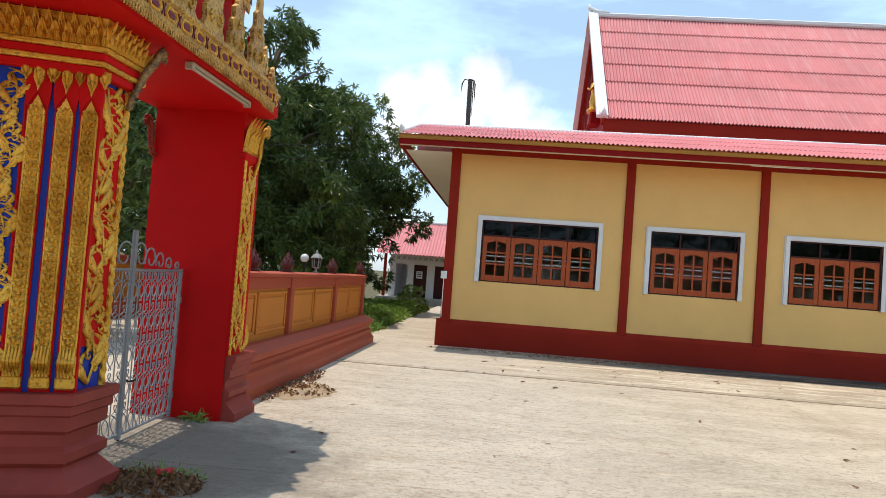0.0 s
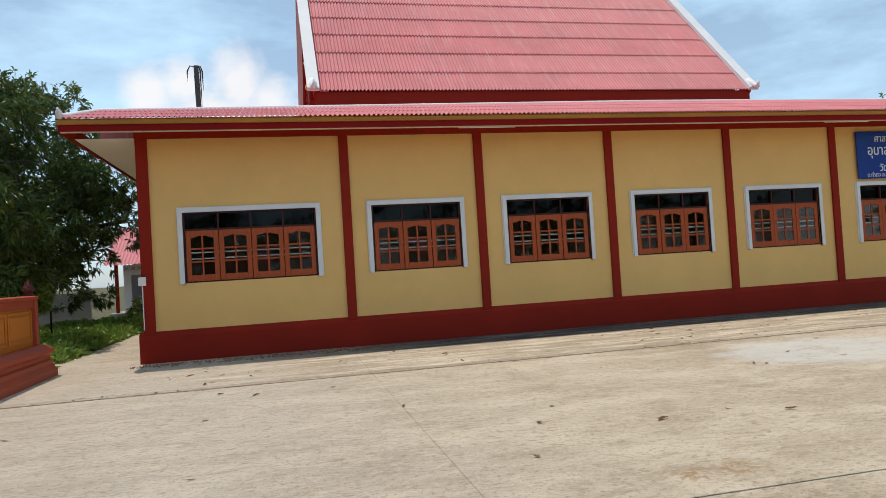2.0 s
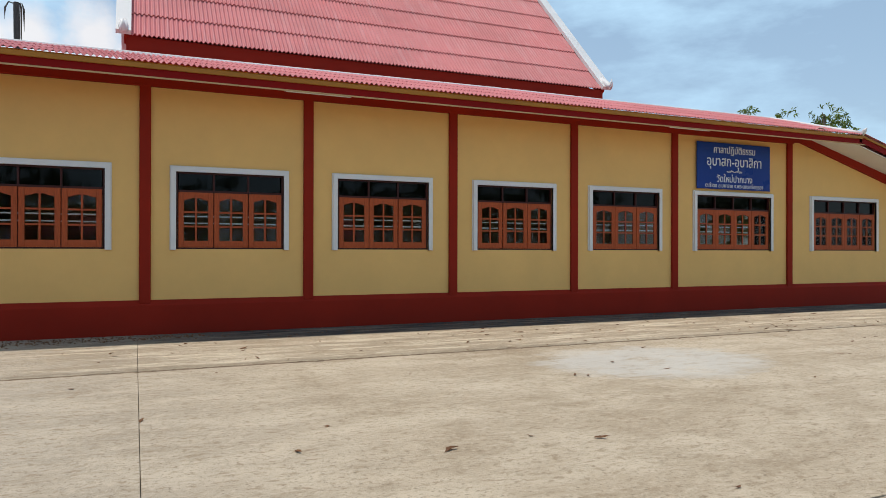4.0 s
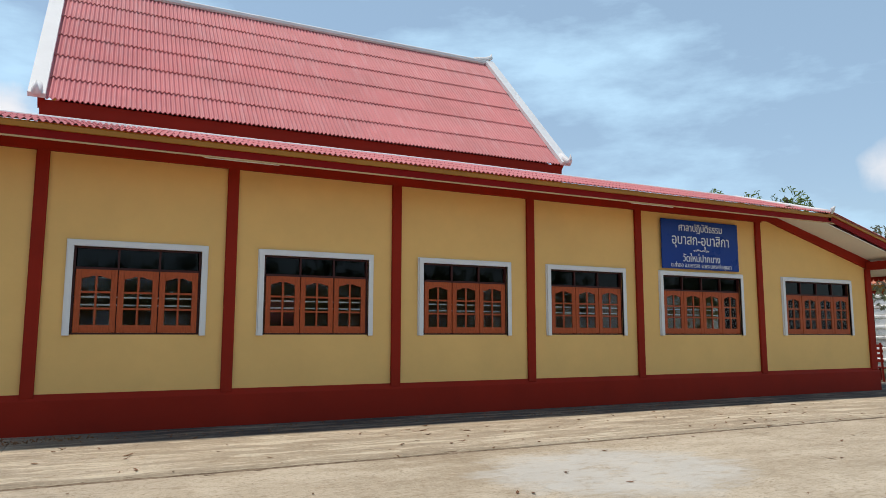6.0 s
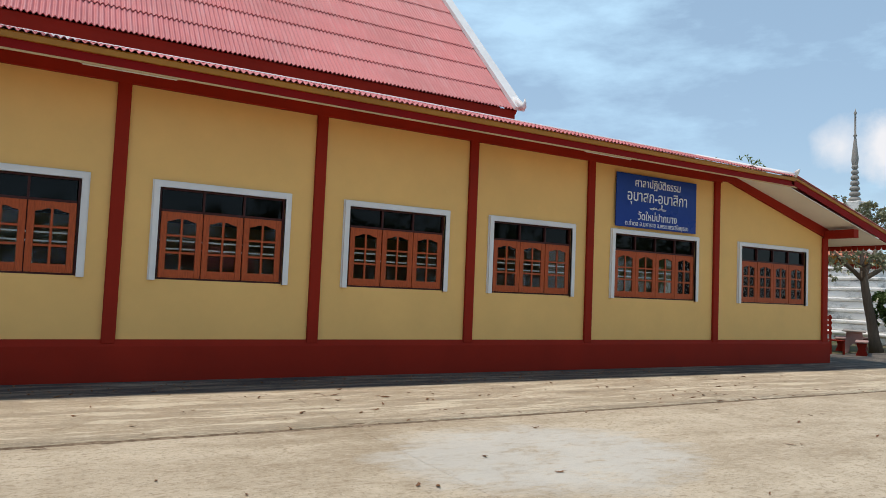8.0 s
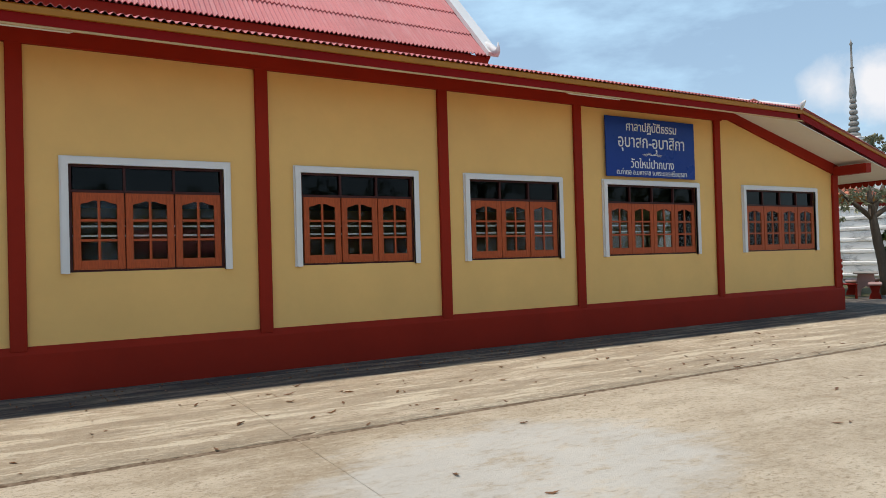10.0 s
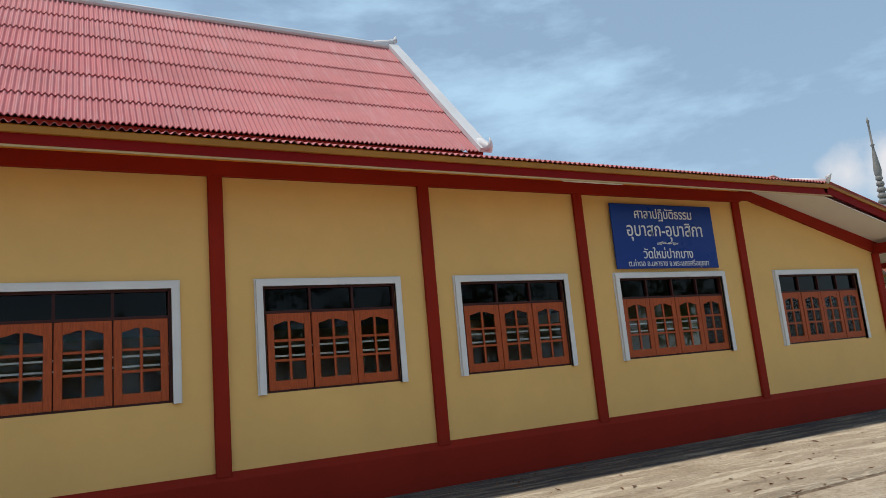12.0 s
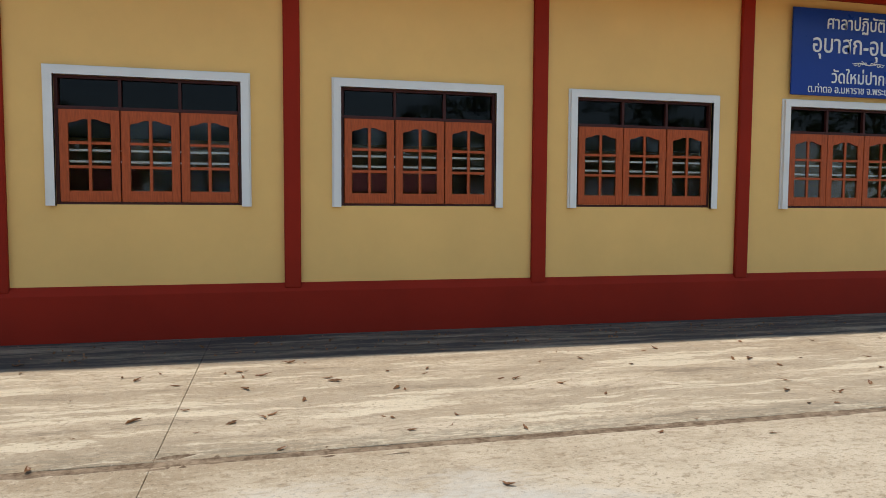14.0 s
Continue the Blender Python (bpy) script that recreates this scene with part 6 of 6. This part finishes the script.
leaf_kinds = [fallen_leaf(s) for s in range(9)]
rg = random.Random(77)
spots = []
for _ in range(185):
    spots.append((rg.uniform(-1.5, 19.0), rg.uniform(11.9, 14.9)))
for _ in range(75):
    spots.append((rg.uniform(-2.0, 18.0), rg.uniform(4.5, 11.9)))
for k, (x, y) in enumerate(spots):
    ob = new("dry_leaf", leaf_kinds[k % 9])
    s = rg.uniform(0.45, 1.1)
    ob.matrix_basis = pose(x, y, 0.003, rg.uniform(-12, 12), rg.uniform(-12, 12), rg.uniform(0, 360)) @ Matrix.Diagonal((s, s, s, 1))
    tagged(ob, "curled brown dry leaf lying on the concrete", "leaf", "fallen leaves")


def litter_heap(name, label, cx, cy, rx, ry, n, seed, mat, size=0.05, hump=0.03, slim=0.28):
    rg = np.random.default_rng(seed)
    r = np.sqrt(rg.uniform(0, 1, n))
    a = rg.uniform(0, math.tau, n)
    p = np.stack([cx + rx * r * np.cos(a), cy + ry * r * np.sin(a), 0.006 + hump * (1 - r) * rg.uniform(0.2, 1, n)], 1)
    me = leaf_mesh(name, p, np.tile([0, 0, 0.3], (n, 1)), size, size * slim, mat, seed, 1, 0.0)
    tagged(new(name, me), label, "litter", kind="stuff")


litter_heap("leaf_litter", "brown leaf litter swept against the gate pedestal", -2.2, 4.85, 0.42, 0.30, 700, 81, M_DRYLEAF, 0.06, 0.03)
litter_heap("leaf_litter", "dry leaf crumbs along the foot of the hall", 1.2, 15.35, 2.6, 0.35, 700, 82, M_DRYLEAF, 0.05, 0.01)
litter_heap("leaf_litter", "dry leaf crumbs along the foot of the fence", -2.45, 9.2, 0.16, 1.3, 420, 83, M_DRYLEAF, 0.06, 0.02)
litter_heap("leaf_litter", "scattered crumbs on the drip strip", 9.0, 15.3, 7.0, 0.5, 350, 84, M_DRYLEAF, 0.045, 0.004)
litter_heap("leaf_litter", "pale leaf scraps on the dirt by the fence", -2.25, 8.9, 0.36, 0.5, 260, 87, M_DRYLEAF, 0.06, 0.03)
litter_heap("grass_tuft", "small green tuft at the foot of the gate jamb", -2.72, 6.80, 0.14, 0.05, 70, 85, M_WEED, 0.10, 0.08, 0.10)
litter_heap("grass_tuft", "thin green weeds by the gate pedestal", -2.2, 5.1, 0.35, 0.15, 150, 86, M_WEED, 0.08, 0.04, 0.07)
n_dirt = Nodes("dry_dirt")
M_DIRT = n_dirt.done(n_dirt.mix(n_dirt.noise(14, 5), (0.24, 0.17, 0.10), (0.42, 0.33, 0.22)), 0.95, 0, n_dirt.noise(40, 4), 0.8, 0.01, 0.1)
bm = bmesh.new()
rows = []
for j in range(7):
    q = j / 6
    rows.append([bm.verts.new((-2.28 + 0.40 * q * (1 + 0.2 * math.sin(k * 1.9)) * math.cos(k * math.tau / 22), 8.85 + 0.62 * q * (1 + 0.18 * math.sin(k * 2.7 + 1)) * math.sin(k * math.tau / 22), 0.004 + 0.028 * (1 - q) ** 1.3 * (1 + 0.5 * math.sin(k * 3.1 + j)))) for k in range(22)])
for a, b in zip(rows, rows[1:]):
    for k in range(22):
        bm.faces.new((a[k], a[(k + 1) % 22], b[(k + 1) % 22], b[k]))
tagged(part("dirt_heap", bm, M_DIRT, smooth=True), "thin spread of dry brown dirt by the fence", "dirt", kind="stuff")
can = thing("crushed_can", "crushed red drink can among the leaves", "can", (-2.15, 5.06, 0.035), 40)
bm = bmesh.new()
tube(bm, [(-0.055, 0, 0), (-0.045, 0, 0.004), (-0.01, 0.008, -0.004), (0.02, -0.006, 0.003), (0.05, 0, 0), (0.058, 0, 0)], [0.024, 0.032, 0.026, 0.029, 0.031, 0.024], 10)
part("body", bm, painted("can_red", (0.6, 0.02, 0.03), 0.3, 0.3), can)
# cables hung through the trees
for a, b, s in (((-3.2, 13.0, 3.9), (-9.0, 14.2, 4.4), 0.25), ((-3.0, 16.5, 4.1), (-9.0, 13.5, 4.5), 0.3)):
    pts = []
    for k in range(13):
        t = k / 12
        pts.append(Vector(a).lerp(Vector(b), t) - Vector((0, 0, s * math.sin(math.pi * t))))
    cb = thing("cable", "thin black overhead cable sagging between the trees", "cable", kind="structure")
    part("strand", tube(bmesh.new(), pts, 0.008, 5), M_BLACK, cb)
